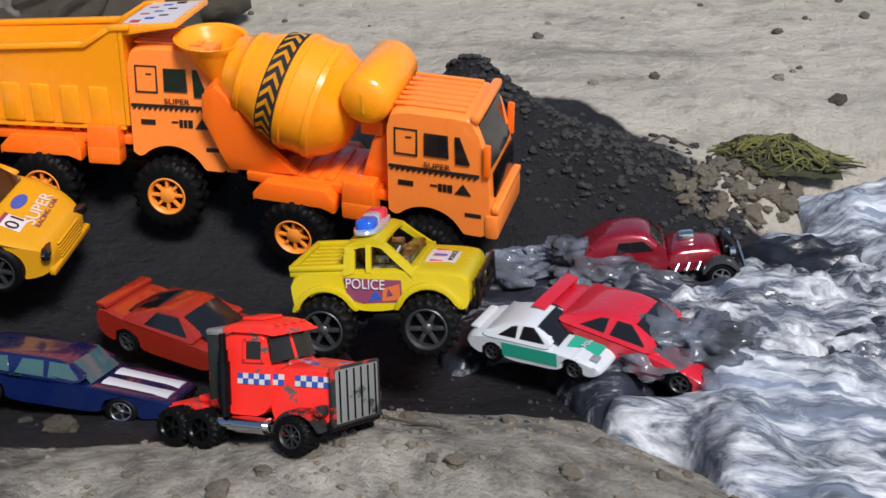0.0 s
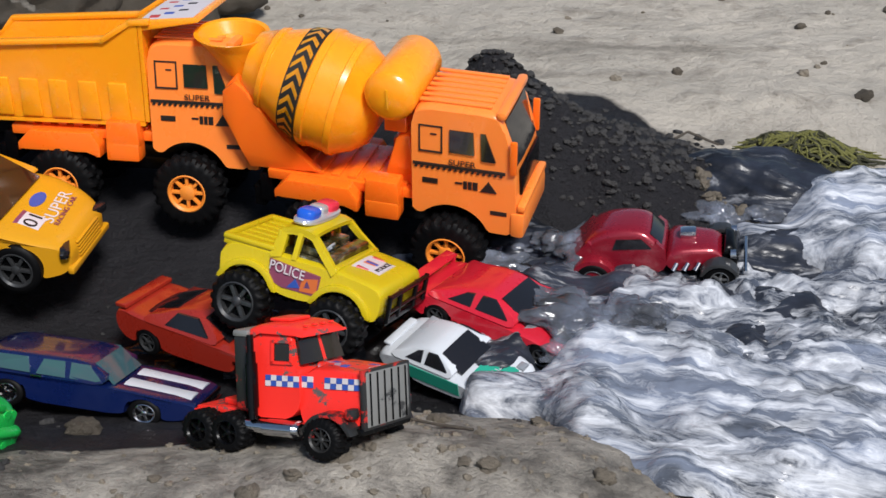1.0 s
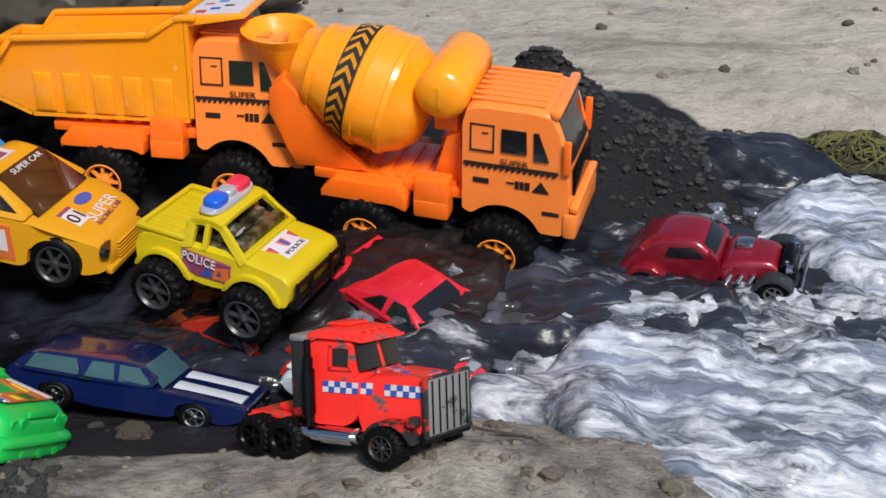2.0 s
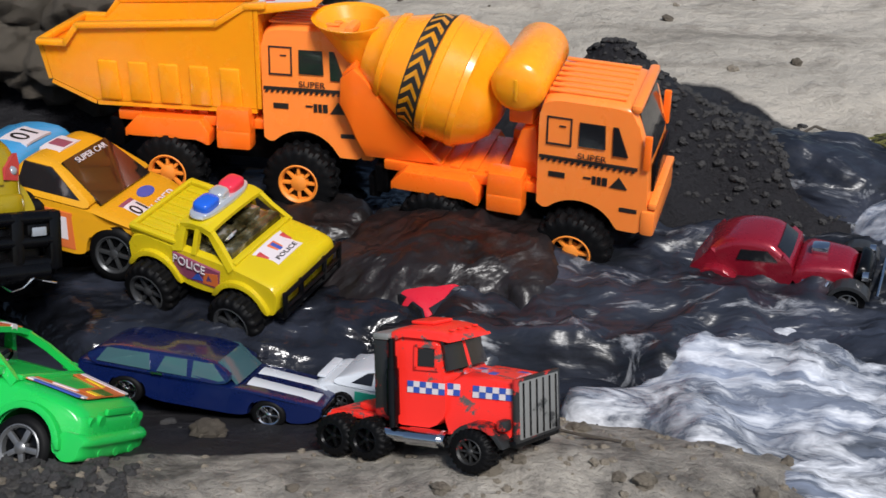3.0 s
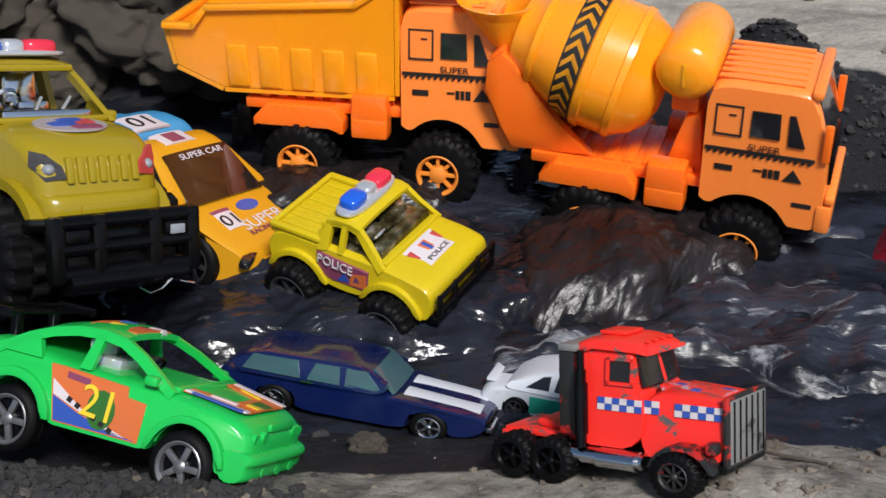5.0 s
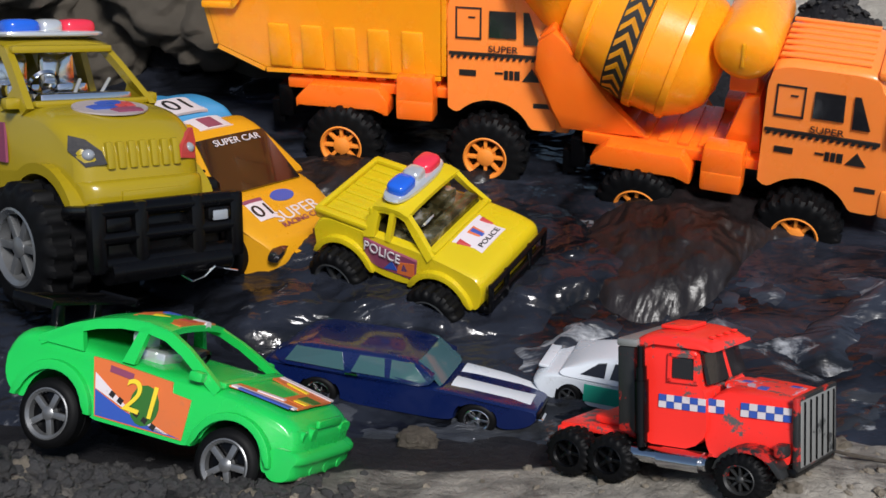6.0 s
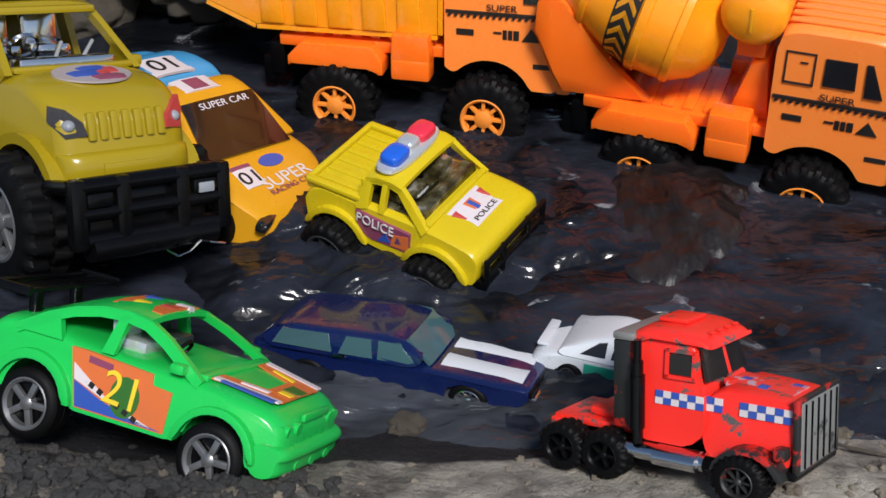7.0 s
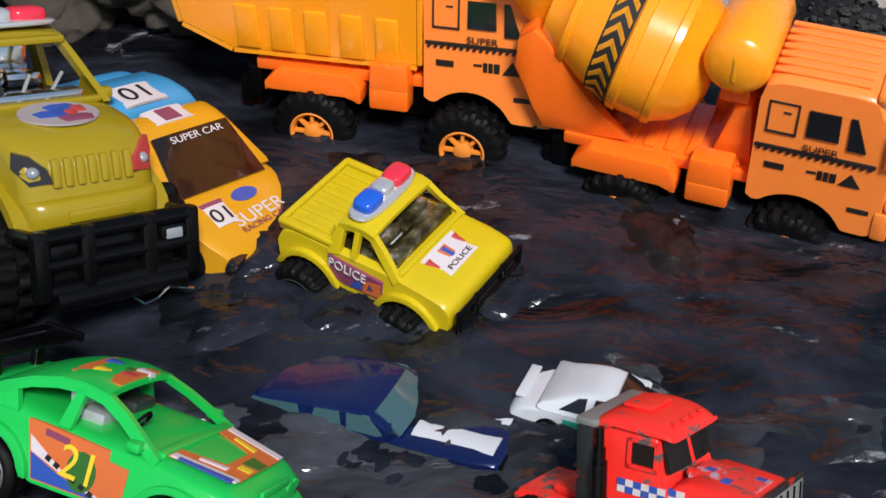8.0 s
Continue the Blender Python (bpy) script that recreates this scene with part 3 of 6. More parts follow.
def cement_mixer():
    t = lorry("cement_mixer_truck", "orange toy cement mixer with a chevron-banded drum")
    p0 = Vector((-6.3, 0, 7.75))
    d = Vector((0.966, 0, -0.259)).normalized()
    rings = [(0.0, 1.35), (0.3, 1.5), (0.75, 1.72), (0.8, 1.82), (1.0, 1.88), (1.05, 1.80), (2.0, 2.22), (2.9, 2.45), (2.95, 2.56), (3.25, 2.60), (3.3, 2.52), (4.2, 2.52), (4.25, 2.58), (4.5, 2.55), (4.55, 2.45), (5.2, 2.1), (5.7, 1.6), (5.9, 0.9)]
    bm = bmesh.new()
    lathe(bm, rings, p0, d, 48)
    drum = part("drum", bm, ORANGE_BED, t, "tapered amber mixing drum")
    bm = bmesh.new()
    lathe(bm, [(2.0, 2.2), (2.01, 2.25), (2.88, 2.475), (2.89, 2.42)], p0, d, 48, close=False)
    part("band", bm, INK, drum, "black and amber chevron band")
    q = d.to_track_quat("Z", "Y").to_matrix()
    for i in range(26):
        a = 2 * math.pi * i / 26
        bm = bmesh.new()
        for half in (-1, 1):
            pts = []
            for da, dd in ((0.0, 2.44), (0.75, 2.10 if half < 0 else 2.80), (1.15, 2.10 if half < 0 else 2.80), (0.42, 2.44)):
                aa = a + da * 2 * math.pi / 26
                r = 2.22 + (dd - 2.0) * 0.256 + 0.05
                pts.append(p0 + q @ Vector((r * math.cos(aa), r * math.sin(aa), dd)))
            f = [bm.verts.new(v * CM) for v in pts]
            bm.faces.new(f)
            g = [bm.verts.new((v - (v - p0).normalized() * 0.05) * CM) for v in pts]
            bm.faces.new(g)
            for k in range(4):
                bm.faces.new((f[k], f[(k + 1) % 4], g[(k + 1) % 4], g[k]))
        part("chevron", bm, ORANGE_BED, drum)
    # feed hopper, open at the top
    bm = bmesh.new()
    for (z0, a0, b0), (z1, a1, b1) in (((8.9, 1.25, 1.15), (8.45, 1.05, 0.95)), ((8.45, 1.05, 0.95), (7.2, 0.55, 0.6)), ((7.2, 0.45, 0.5), (8.4, 0.92, 0.82)), ((8.4, 0.92, 0.82), (8.85, 1.1, 1.0)), ((8.85, 1.1, 1.0), (8.9, 1.25, 1.15))):
        rr = []
        for z, a, b in ((z0, a0, b0), (z1, a1, b1)):
            rr.append([bm.verts.new(Vector((-7.25 + 1.3 * a * math.cos(2 * math.pi * i / 28) + (z - 8.9) * -0.25, 1.3 * b * math.sin(2 * math.pi * i / 28), z + 0.1)) * CM) for i in range(28)])
        for i in range(28):
            bm.faces.new((rr[0][i], rr[0][(i + 1) % 28], rr[1][(i + 1) % 28], rr[1][i]))
    part("hopper", bm, ORANGE_BED, t, "amber oval feed funnel")
    # rear frame that carries the drum, and the chute
    for s in (-1, 1):
        bm = bmesh.new()
        prism(bm, [(-7.3, 5.8), (-7.2, 7.0), (-6.6, 7.5), (-6.0, 7.0), (-4.6, 5.0), (-3.0, 3.7), (-6.3, 3.5), (-6.6, 4.3)], s * 1.15, s * 1.55, 0.1)
        part("drum_support", bm, ORANGE, t)
    bm = bmesh.new()
    prism(bm, [(-7.5, 5.6), (-7.3, 7.0), (-6.7, 7.6), (-6.1, 6.0), (-5.6, 3.4), (-6.4, 3.2), (-6.9, 4.0)], -1.1, 1.1, 0.12)
    part("chute", bm, ORANGE, t)
    bm = bmesh.new()
    prism(bm, [(-0.3, 3.5), (0.35, 5.7), (0.95, 5.9), (1.15, 3.5)], -1.2, 1.2, 0.1)
    part("front_support", bm, ORANGE, t)
    bm = bmesh.new()
    lathe(bm, [(-2.15, 0.05), (-2.1, 0.75), (-1.9, 1.02), (-1.75, 1.1), (1.75, 1.1), (1.9, 1.02), (2.1, 0.75), (2.15, 0.05)], (0.35, 0, 7.9), (0, 1, 0), 32)
    box(bm, (0.35, -1.98, 7.9), (0.14, 0.4, 0.9), 0.04)
    part("water_tank", bm, ORANGE_BED, t, "amber water tank lying across the truck")
    bm = bmesh.new()
    box(bm, (0.3, 0, 6.4), (1.0, 2.2, 1.0), 0.1)
    part("tank_bracket", bm, ORANGE, t)
    return t


def semi_truck():
    t = thing("semi_truck", "chipped fluorescent-red die-cast semi tractor with checker stripe on the sand bank", "toy truck")
    bm = bmesh.new()
    box(bm, (-0.2, 0, 0.95), (6.2, 0.9, 0.35), 0.04)
    box(bm, (-2.0, 0, 0.7), (2.0, 1.3, 0.25), 0.04)
    part("chassis", bm, BLACK, t)
    bm = bmesh.new()
    box(bm, (-2.1, 0, 1.22), (2.3, 1.35, 0.22), 0.05)
    box(bm, (-1.75, 0, 1.42), (1.2, 0.9, 0.22), 0.05, Matrix.Rotation(0.12, 3, "Y"))
    box(bm, (-3.1, 0, 1.1), (0.4, 1.5, 0.25), 0.05)
    part("fifth_wheel_deck", bm, SEMI_RED, t)
    wid = lambda x, z: 0.86 - 0.05 * max(0, z - 2.2)
    bm = bmesh.new()
    shell(bm, [(-0.95, 1.15), (-0.95, 4.0), (-0.7, 4.2), (0.75, 4.12), (0.98, 3.9), (1.02, 2.95), (1.25, 2.75), (1.25, 1.15)], wid, crown=0.14, nose=0.0, zbase=3.7)
    cab = part("cab", bm, SEMI_RED, t)
    bm = bmesh.new()
    shell(bm, [(-0.85, 4.05), (-0.75, 4.22), (-0.3, 4.36), (0.5, 4.36), (1.15, 4.2), (1.42, 3.98), (1.4, 3.9), (1.0, 4.0)], lambda x, z: 0.86 - 0.10 * max(0, x - 0.6), crown=0.14, nose=0.03, zbase=4.05)
    box(bm, (0.0, 0, 4.42), (0.8, 0.75, 0.12), 0.05)
    roof = part("roof", bm, SEMI_RED, cab, "chipped red roof with visor")
    for y in (-0.45, -0.15, 0.15, 0.45):
        bm = bmesh.new()
        box(bm, (1.12, y, 4.26), (0.14, 0.1, 0.08), 0.03)
        part("marker_lamp", bm, SEMI_RED, roof)
    bm = bmesh.new()
    box(bm, (-1.0, 0, 2.65), (0.5, 1.84, 2.5), 0.06)
    part("sleeper_back", bm, SEMI_WORN, cab, "scraped black and red rear panel")
    bm = bmesh.new()
    box(bm, (-0.95, 0, 4.02), (0.62, 1.9, 0.24), 0.08)
    part("air_deflector", bm, GRILLE, cab, "scraped grey rail on the cab back")
    wid2 = lambda x, z: 0.80 - 0.07 * max(0, z - 1.9)
    bm = bmesh.new()
    shell(bm, [(1.15, 1.0), (1.15, 3.0), (3.35, 2.84), (3.5, 2.74), (3.5, 1.25)] + arch(2.5, 0.85, 1.0, 0.65)[::-1], wid2, crown=0.12, nose=0.01, zbase=2.3)
    hood = part("hood", bm, SEMI_RED, t)
    bm = bmesh.new()
    slope_panel(bm, (1.5, 2.985), (3.2, 2.865), 0.42, 0.36, 0.015)
    part("hood_print", bm, MATS["rubbed_print"], hood, "pale worn hood print")
    for i in range(6):
        bm = bmesh.new()
        x = 1.4 + 0.29 * i
        slope_panel(bm, (x, 2.99 - 0.021 * i), (x + 0.24, 2.974 - 0.021 * i), 0.1 + 0.05 * (i % 2), 0.14, 0.022, -0.25 + 0.22 * (i % 3))
        part("print_mark", bm, STICK_BLUE if i % 2 else SEMI_RED, hood)
    bm = bmesh.new()
    slope_panel(bm, (1.30, 3.02), (1.05, 3.95), 0.74, 0.68, 0.02)
    part("windscreen", bm, GLASS_SMOKE, cab, "smoky windscreen")
    bm = bmesh.new()
    box(bm, (1.19, 0, 3.42), (0.08, 0.1, 0.95), 0.02, Matrix.Rotation(-0.28, 3, "Y"))
    part("windscreen_post", bm, SEMI_RED, cab)
    # radiator grille with upright bars
    bm = bmesh.new()
    box(bm, (3.56, 0, 1.95), (0.16, 1.74, 2.0), 0.05)
    gr = part("grille_frame", bm, SEMI_WORN, t)
    bm = bmesh.new()
    box(bm, (3.63, 0, 1.95), (0.06, 1.54, 1.8), 0.02)
    part("grille", bm, GRILLE, gr, "weathered grey grille")
    for i in range(6):
        bm = bmesh.new()
        box(bm, (3.67, -0.65 + 0.26 * i, 1.95), (0.05, 0.04, 1.72), 0.01)
        part("grille_bar", bm, BLACK, gr)
    bm = bmesh.new()
    box(bm, (3.45, 0, 0.92), (0.3, 1.8, 0.26), 0.08)
    part("bumper", bm, BLACK, t)
    for s in (-1, 1):
        bm = bmesh.new()
        a0 = arch(2.5, 0.82, 0.85, 0.62, 10)
        a1 = arch(2.5, 0.95, 0.85, 0.62, 10)
        prism(bm, a0 + a1[::-1], s * 0.72, s * 1.18, 0.02)
        part("fender", bm, SEMI_WORN, t)
        bm = bmesh.new()
        prism(bm, arch(2.5, 0.94, 1.0, 0.62, 10), s * 0.7, s * 0.98, 0.03)
        part("fender_side", bm, SEMI_RED, t)
        bm = bmesh.new()
        box(bm, (3.3, s * 0.98, 1.55), (0.3, 0.3, 0.35), 0.08)
        part("headlamp", bm, SEMI_WORN, t)
        bm = bmesh.new()
        side_panel(bm, [(0.2, 3.12), (0.2, 3.66), (0.82, 3.70), (0.9, 3.12)], wid, 0.02, s)
        part("side_window", bm, GLASS_SMOKE, cab)
        bm = bmesh.new()
        for z0, z1, x0, x1 in ((3.0, 3.1, 0.15, 1.0), (3.72, 3.8, 0.15, 0.95), (3.0, 3.8, 0.15, 0.25), (3.0, 3.8, 0.88, 0.98)):
            side_panel(bm, [(x0, z0), (x0, z1), (x1, z1), (x1, z0)], wid, 0.05, s)
        part("window_frame", bm, SEMI_RED, cab)
        for i in range(17):
            for j in range(2):
                x, z = -0.1 + 0.22 * i, 2.25 + 0.19 * j
                if 8 <= i <= 9:
                    continue
                if x + 0.2 > 3.4:
                    continue
                bm = bmesh.new()
                f = wid if x < 1.1 else wid2
                side_panel(bm, [(x, z), (x, z + 0.18), (x + 0.21, z + 0.18), (x + 0.21, z)], f, 0.012, s)
                part("check", bm, STICK_BLUE if (i + j) % 2 else STICK_PALE, cab if x < 1.1 else hood)
        bm = bmesh.new()
        rod(bm, (-0.5, s * 0.98, 1.1), (-0.5, s * 0.98, 3.4), 0.13)
        rod(bm, (-0.5, s * 0.98, 3.4), (-0.5, s * 0.98, 4.0), 0.09)
        rod(bm, (-0.5, s * 0.98, 1.5), (-0.5, s * 0.98, 3.0), 0.17)
        part("exhaust_pipe", bm, BLACK, t, "black exhaust stack")
        bm = bmesh.new()
        rod(bm, (-0.9, s * 0.85, 0.85), (1.35, s * 0.85, 0.85), 0.26, n=16)
        rod(bm, (0.05, s * 0.92, 0.85), (1.2, s * 0.92, 0.85), 0.29, n=16)
        part("fuel_tank", bm, CHROME, t, "worn chrome fuel tank")
        wheel(t, 2.35, s * 0.98, 0.68, 0.72, 0.55, SEMI_WORN, 8, 0.56, 22)
        for x in (-1.35, -2.6):
            wheel(t, x, s * 0.95, 0.62, 0.70, 0.55, BLACK, 5, 0.6, 18)
    return t


def car_glass(t, wid, panes, mat, name="side_window", sides=(-1, 1)):
    for s in sides:
        for pts in panes:
            bm = bmesh.new()
            side_panel(bm, pts, wid, 0.015, s)
            part(name, bm, mat, t)


def station_wagon():
    t = thing("station_wagon", "navy-blue die-cast station wagon with white hood stripes", "toy car")
    wid = lambda x, z: 1.28 - (0.16 * min(1, max(0, z - 1.25) / 0.8)) - 0.25 * max(0, abs(x) - 3.0)
    low = [(-3.9, 0.5)] + [(-3.95, 1.05), (-3.85, 1.3), (1.2, 1.32), (3.6, 1.12), (3.8, 0.95), (3.7, 0.45)]
    sill = arch(2.2, 0.62, 0.32, 0.5)[::-1] + arch(-2.2, 0.62, 0.32, 0.5)[::-1]
    bm = bmesh.new()
    shell(bm, low + sill, wid, crown=0.08, nose=0.02, zbase=0.9)
    part("body", bm, WAGON_BLUE, t)
    bm = bmesh.new()
    shell(bm, [(-3.75, 1.25), (-3.15, 2.02), (0.45, 2.08), (1.2, 1.3)], wid, crown=0.1, nose=0.0, zbase=1.7)
    top = part("roof", bm, WAGON_BLUE, t)
    w2 = lambda x, z: wid(x, z) - 0.02
    car_glass(top, w2, [[(-3.2, 1.38), (-2.9, 1.9), (-1.6, 1.93), (-1.5, 1.38)], [(-1.3, 1.38), (-1.1, 1.93), (-0.42, 1.95), (-0.36, 1.38)], [(-0.22, 1.38), (-0.22, 1.95), (0.36, 1.93), (0.85, 1.38)]], GLASS_AQUA)
    bm = bmesh.new()
    slope_panel(bm, (1.18, 1.36), (0.52, 2.03), 1.0, 0.88, 0.02)
    part("windscreen", bm, GLASS_AQUA, top, "pale aqua windscreen")
    for y in (-0.5, 0.5):
        bm = bmesh.new()
        slope_panel(bm, (1.35, 1.325), (3.5, 1.135), 0.34, 0.34, 0.02, y)
        part("hood_stripe", bm, WHITE, t, "white hood stripe")
    bm = bmesh.new()
    box(bm, (3.8, 0, 0.62), (0.2, 1.9, 0.2), 0.06)
    part("bumper", bm, CHROME, t, "silver front bumper")
    bm = bmesh.new()
    box(bm, (3.75, 0, 0.85), (0.1, 2.1, 0.2), 0.03)
    part("grille", bm, BLACK, t)
    bm = bmesh.new()
    box(bm, (0, 0, 0.42), (6.8, 2.2, 0.2), 0.05)
    part("base", bm, BLACK, t)
    for s in (-1, 1):
        bm = bmesh.new()
        side_panel(bm, [(-1.45, 1.28), (-1.45, 1.34), (-1.1, 1.34), (-1.1, 1.28)], wid, 0.03, s)
        part("door_handle", bm, CHROME, t)
        for x in (-2.2, 2.2):
            wheel(t, x, s * 1.1, 0.5, 0.52, 0.4, CHROME, 5, 0.66, 0)
    return t


def muscle_coupe():
    t = thing("muscle_coupe", "brick-red die-cast fastback coupe with dark windows", "toy car")
    wid = lambda x, z: 1.35 - (0.45 * min(1, max(0, z - 1.3) / 0.7)) - 0.1 * max(0, abs(x) - 3.0)
    low = [(-3.7, 0.55), (-3.75, 1.35), (-3.5, 1.5), (-2.6, 1.4), (1.3, 1.28), (3.6, 1.05), (3.75, 0.85), (3.6, 0.4)]
    bm = bmesh.new()
    shell(bm, low + arch(2.2, 0.62, 0.35, 0.5)[::-1] + arch(-2.2, 0.62, 0.35, 0.5)[::-1], wid, crown=0.08, nose=0.03, zbase=0.9)
    part("body", bm, COUPE_RED, t)
    bm = bmesh.new()
    shell(bm, [(-2.7, 1.35), (-0.9, 2.0), (0.1, 2.02), (1.4, 1.25)], wid, crown=0.1, nose=0.0, zbase=1.7)
    top = part("roof", bm, COUPE_RED, t)
    bm = bmesh.new()
    slope_panel(bm, (1.3, 1.34), (0.25, 1.96), 0.95, 0.82, 0.02)
    part("windscreen", bm, GLASS_DARK, top)
    bm = bmesh.new()
    slope_panel(bm, (-2.5, 1.44), (-1.1, 1.95), 0.8, 0.75, 0.02)
    part("rear_window", bm, GLASS_DARK, top)
    car_glass(top, wid, [[(-1.3, 1.42), (-0.9, 1.85), (0.0, 1.87), (0.6, 1.42)]], GLASS_DARK)
    bm = bmesh.new()
    box(bm, (-3.42, 0, 1.56), (0.5, 2.4, 0.16), 0.06)
    part("spoiler", bm, COUPE_RED, t)
    for s in (-1, 1):
        for x in (-2.2, 2.2):
            wheel(t, x, s * 1.15, 0.5, 0.52, 0.4, GREYRIM, 5, 0.66, 0)
    return t


def sports_coupe(name, label, paint, patch=None):
    """A low rear-engined die-cast sports car."""
    t = thing(name, label, "toy car")
    wid = lambda x, z: 1.32 - (0.42 * min(1, max(0, z - 1.2) / 0.8)) - 0.14 * max(0, abs(x) - 2.8)
    low = [(-3.5, 0.55), (-3.6, 0.95), (-2.9, 1.3), (1.2, 1.22), (2.9, 0.98), (3.5, 0.65), (3.4, 0.35)]
    bm = bmesh.new()
    shell(bm, low + arch(2.1, 0.62, 0.32, 0.5)[::-1] + arch(-2.1, 0.62, 0.32, 0.5)[::-1], wid, crown=0.1, nose=0.05, zbase=0.8)
    body = part("body", bm, paint, t)
    bm = bmesh.new()
    shell(bm, [(-2.9, 1.25), (-1.2, 1.9), (0.0, 1.98), (1.35, 1.2)], wid, crown=0.12, nose=0.0, zbase=1.6)
    top = part("roof", bm, paint, t)
    bm = bmesh.new()
    slope_panel(bm, (1.25, 1.28), (0.15, 1.92), 0.92, 0.78, 0.02)
    part("windscreen", bm, GLASS_DARK, top)
    car_glass(top, wid, [[(-0.6, 1.38), (-0.5, 1.82), (0.0, 1.84), (0.65, 1.38)], [(-1.7, 1.38), (-1.1, 1.75), (-0.8, 1.8), (-0.8, 1.38)]], GLASS_DARK)
    bm = bmesh.new()
    if patch:
        slope_panel(bm, (1.5, 1.2), (3.0, 0.96), 0.75, 0.6, 0.02)
        hoodp = part("hood_patch", bm, patch, body, "teal hood panel")
        bm = bmesh.new()
        for s in (-1, 1):
            side_panel(bm, [(-1.5, 0.5), (-1.5, 1.1), (1.3, 1.1), (1.3, 0.5)], wid, 0.015, s)
            part("door_patch", bm, patch, body, "teal door panel")
            bm = bmesh.new()
        letters("POLIZEI", 0.42, WHITE, body, Matrix.Translation(Vector((2.25, 0, 1.12)) * CM) @ Euler((0, radians(9), radians(90))).to_matrix().to_4x4(), squash=0.8)
        bm = bmesh.new()
    if patch:
        box(bm, (-3.2, 0, 1.24), (0.4, 1.7, 0.12), 0.05)
    else:
        box(bm, (-3.3, 0, 1.4), (0.5, 2.4, 0.1), 0.04)
        for s in (-1, 1):
            box(bm, (-3.25, s * 1.05, 1.25), (0.4, 0.12, 0.3), 0.03)
    part("spoiler", bm, paint, t)
    bm = bmesh.new()
    box(bm, (0, 0, 0.4), (6.4, 2.2, 0.18), 0.05)
    part("base", bm, BLACK, t)
    for s in (-1, 1):
        bm = bmesh.new()
        box(bm, (2.95, s * 0.85, 0.92), (0.4, 0.4, 0.14), 0.05)
        part("headlamp", bm, LENS, body)
        for x in (-2.1, 2.1):
            wheel(t, x, s * 1.12, 0.5, 0.52, 0.4, GREYRIM, 5, 0.62, 0)
    return t


def hot_rod():
    t = thing("hot_rod", "maroon die-cast hot-rod coupe with black running gear", "toy car")
    wid = lambda x, z: (1.05 if x < 0.9 else 1.05 - 0.17 * (x - 0.9)) - 0.12 * max(0, z - 1.6)
    bm = bmesh.new()
    shell(bm, [(-3.0, 0.7), (-2.95, 1.15), (-2.5, 1.55), (-2.0, 2.05), (-1.5, 2.32), (-0.9, 2.42), (-0.2, 2.38), (0.2, 2.2), (0.6, 1.72), (0.75, 1.6), (0.75, 0.6)], wid, crown=0.25, nose=0.02, zbase=2.0)
    cab = part("body", bm, MAROON, t)
    car_glass(cab, wid, [[(-1.15, 1.68), (-1.0, 2.05), (-0.1, 2.05), (0.25, 1.68)]], GLASS_DARK)
    bm = bmesh.new()
    slope_panel(bm, (0.62, 1.75), (0.24, 2.18), 0.82, 0.74, 0.02)
    part("windscreen", bm, GLASS_DARK, cab)
    bm = bmesh.new()
    shell(bm, [(0.7, 0.7), (0.7, 1.62), (1.8, 1.58), (2.7, 1.46), (2.8, 0.7)], wid, crown=0.22, nose=0.0, zbase=1.2)
    hood = part("hood", bm, MAROON, t)
    bm = bmesh.new()
    box(bm, (1.5, 0, 1.72), (0.6, 0.5, 0.34), 0.12)
    part("air_scoop", bm, CHROME, hood)
    bm = bmesh.new()
    shell(bm, [(2.75, 0.6), (2.75, 1.55), (2.95, 1.62), (3.2, 1.45), (3.3, 1.0), (3.2, 0.6)], lambda x, z: 0.78 - 0.15 * max(0, x - 2.8), crown=0.25, nose=0.02, zbase=1.1)
    part("grille", bm, BLACK, t)
    bm = bmesh.new()
    rod(bm, (3.5, -1.2, 0.75), (3.5, 1.2, 0.75), 0.07)
    part("bumper", bm, CHROME, t)
    for s in (-1, 1):
        for i in range(4):
            bm = bmesh.new()
            rod(bm, (1.1 + 0.4 * i, s * 0.95, 1.0), (0.95 + 0.4 * i, s * 1.15, 0.8), 0.1)
            part("exhaust_pipe", bm, CHROME, t)
        bm = bmesh.new()
        prism(bm, arch(2.6, 0.72, 0.75, 0.55) + arch(2.6, 0.6, 0.75, 0.55)[::-1], s * 0.95, s * 1.5, 0.02)
        part("front_fender", bm, GREYRIM, t)
        bm = bmesh.new()
        prism(bm, arch(-1.9, 0.85, 0.6, 0.6), s * 1.0, s * 1.45, 0.08)
        part("rear_fender", bm, MAROON, t)
        bm = bmesh.new()
        rod(bm, (3.0, s * 0.85, 1.3), (3.2, s * 0.85, 1.3), 0.17)
        part("headlamp", bm, CHROME, t)
        wheel(t, 2.6, s * 1.22, 0.55, 0.55, 0.4, SILVER, 5, 0.6, 0)
        wheel(t, -1.9, s * 1.22, 0.65, 0.65, 0.55, SILVER, 5, 0.6, 0)
    return t


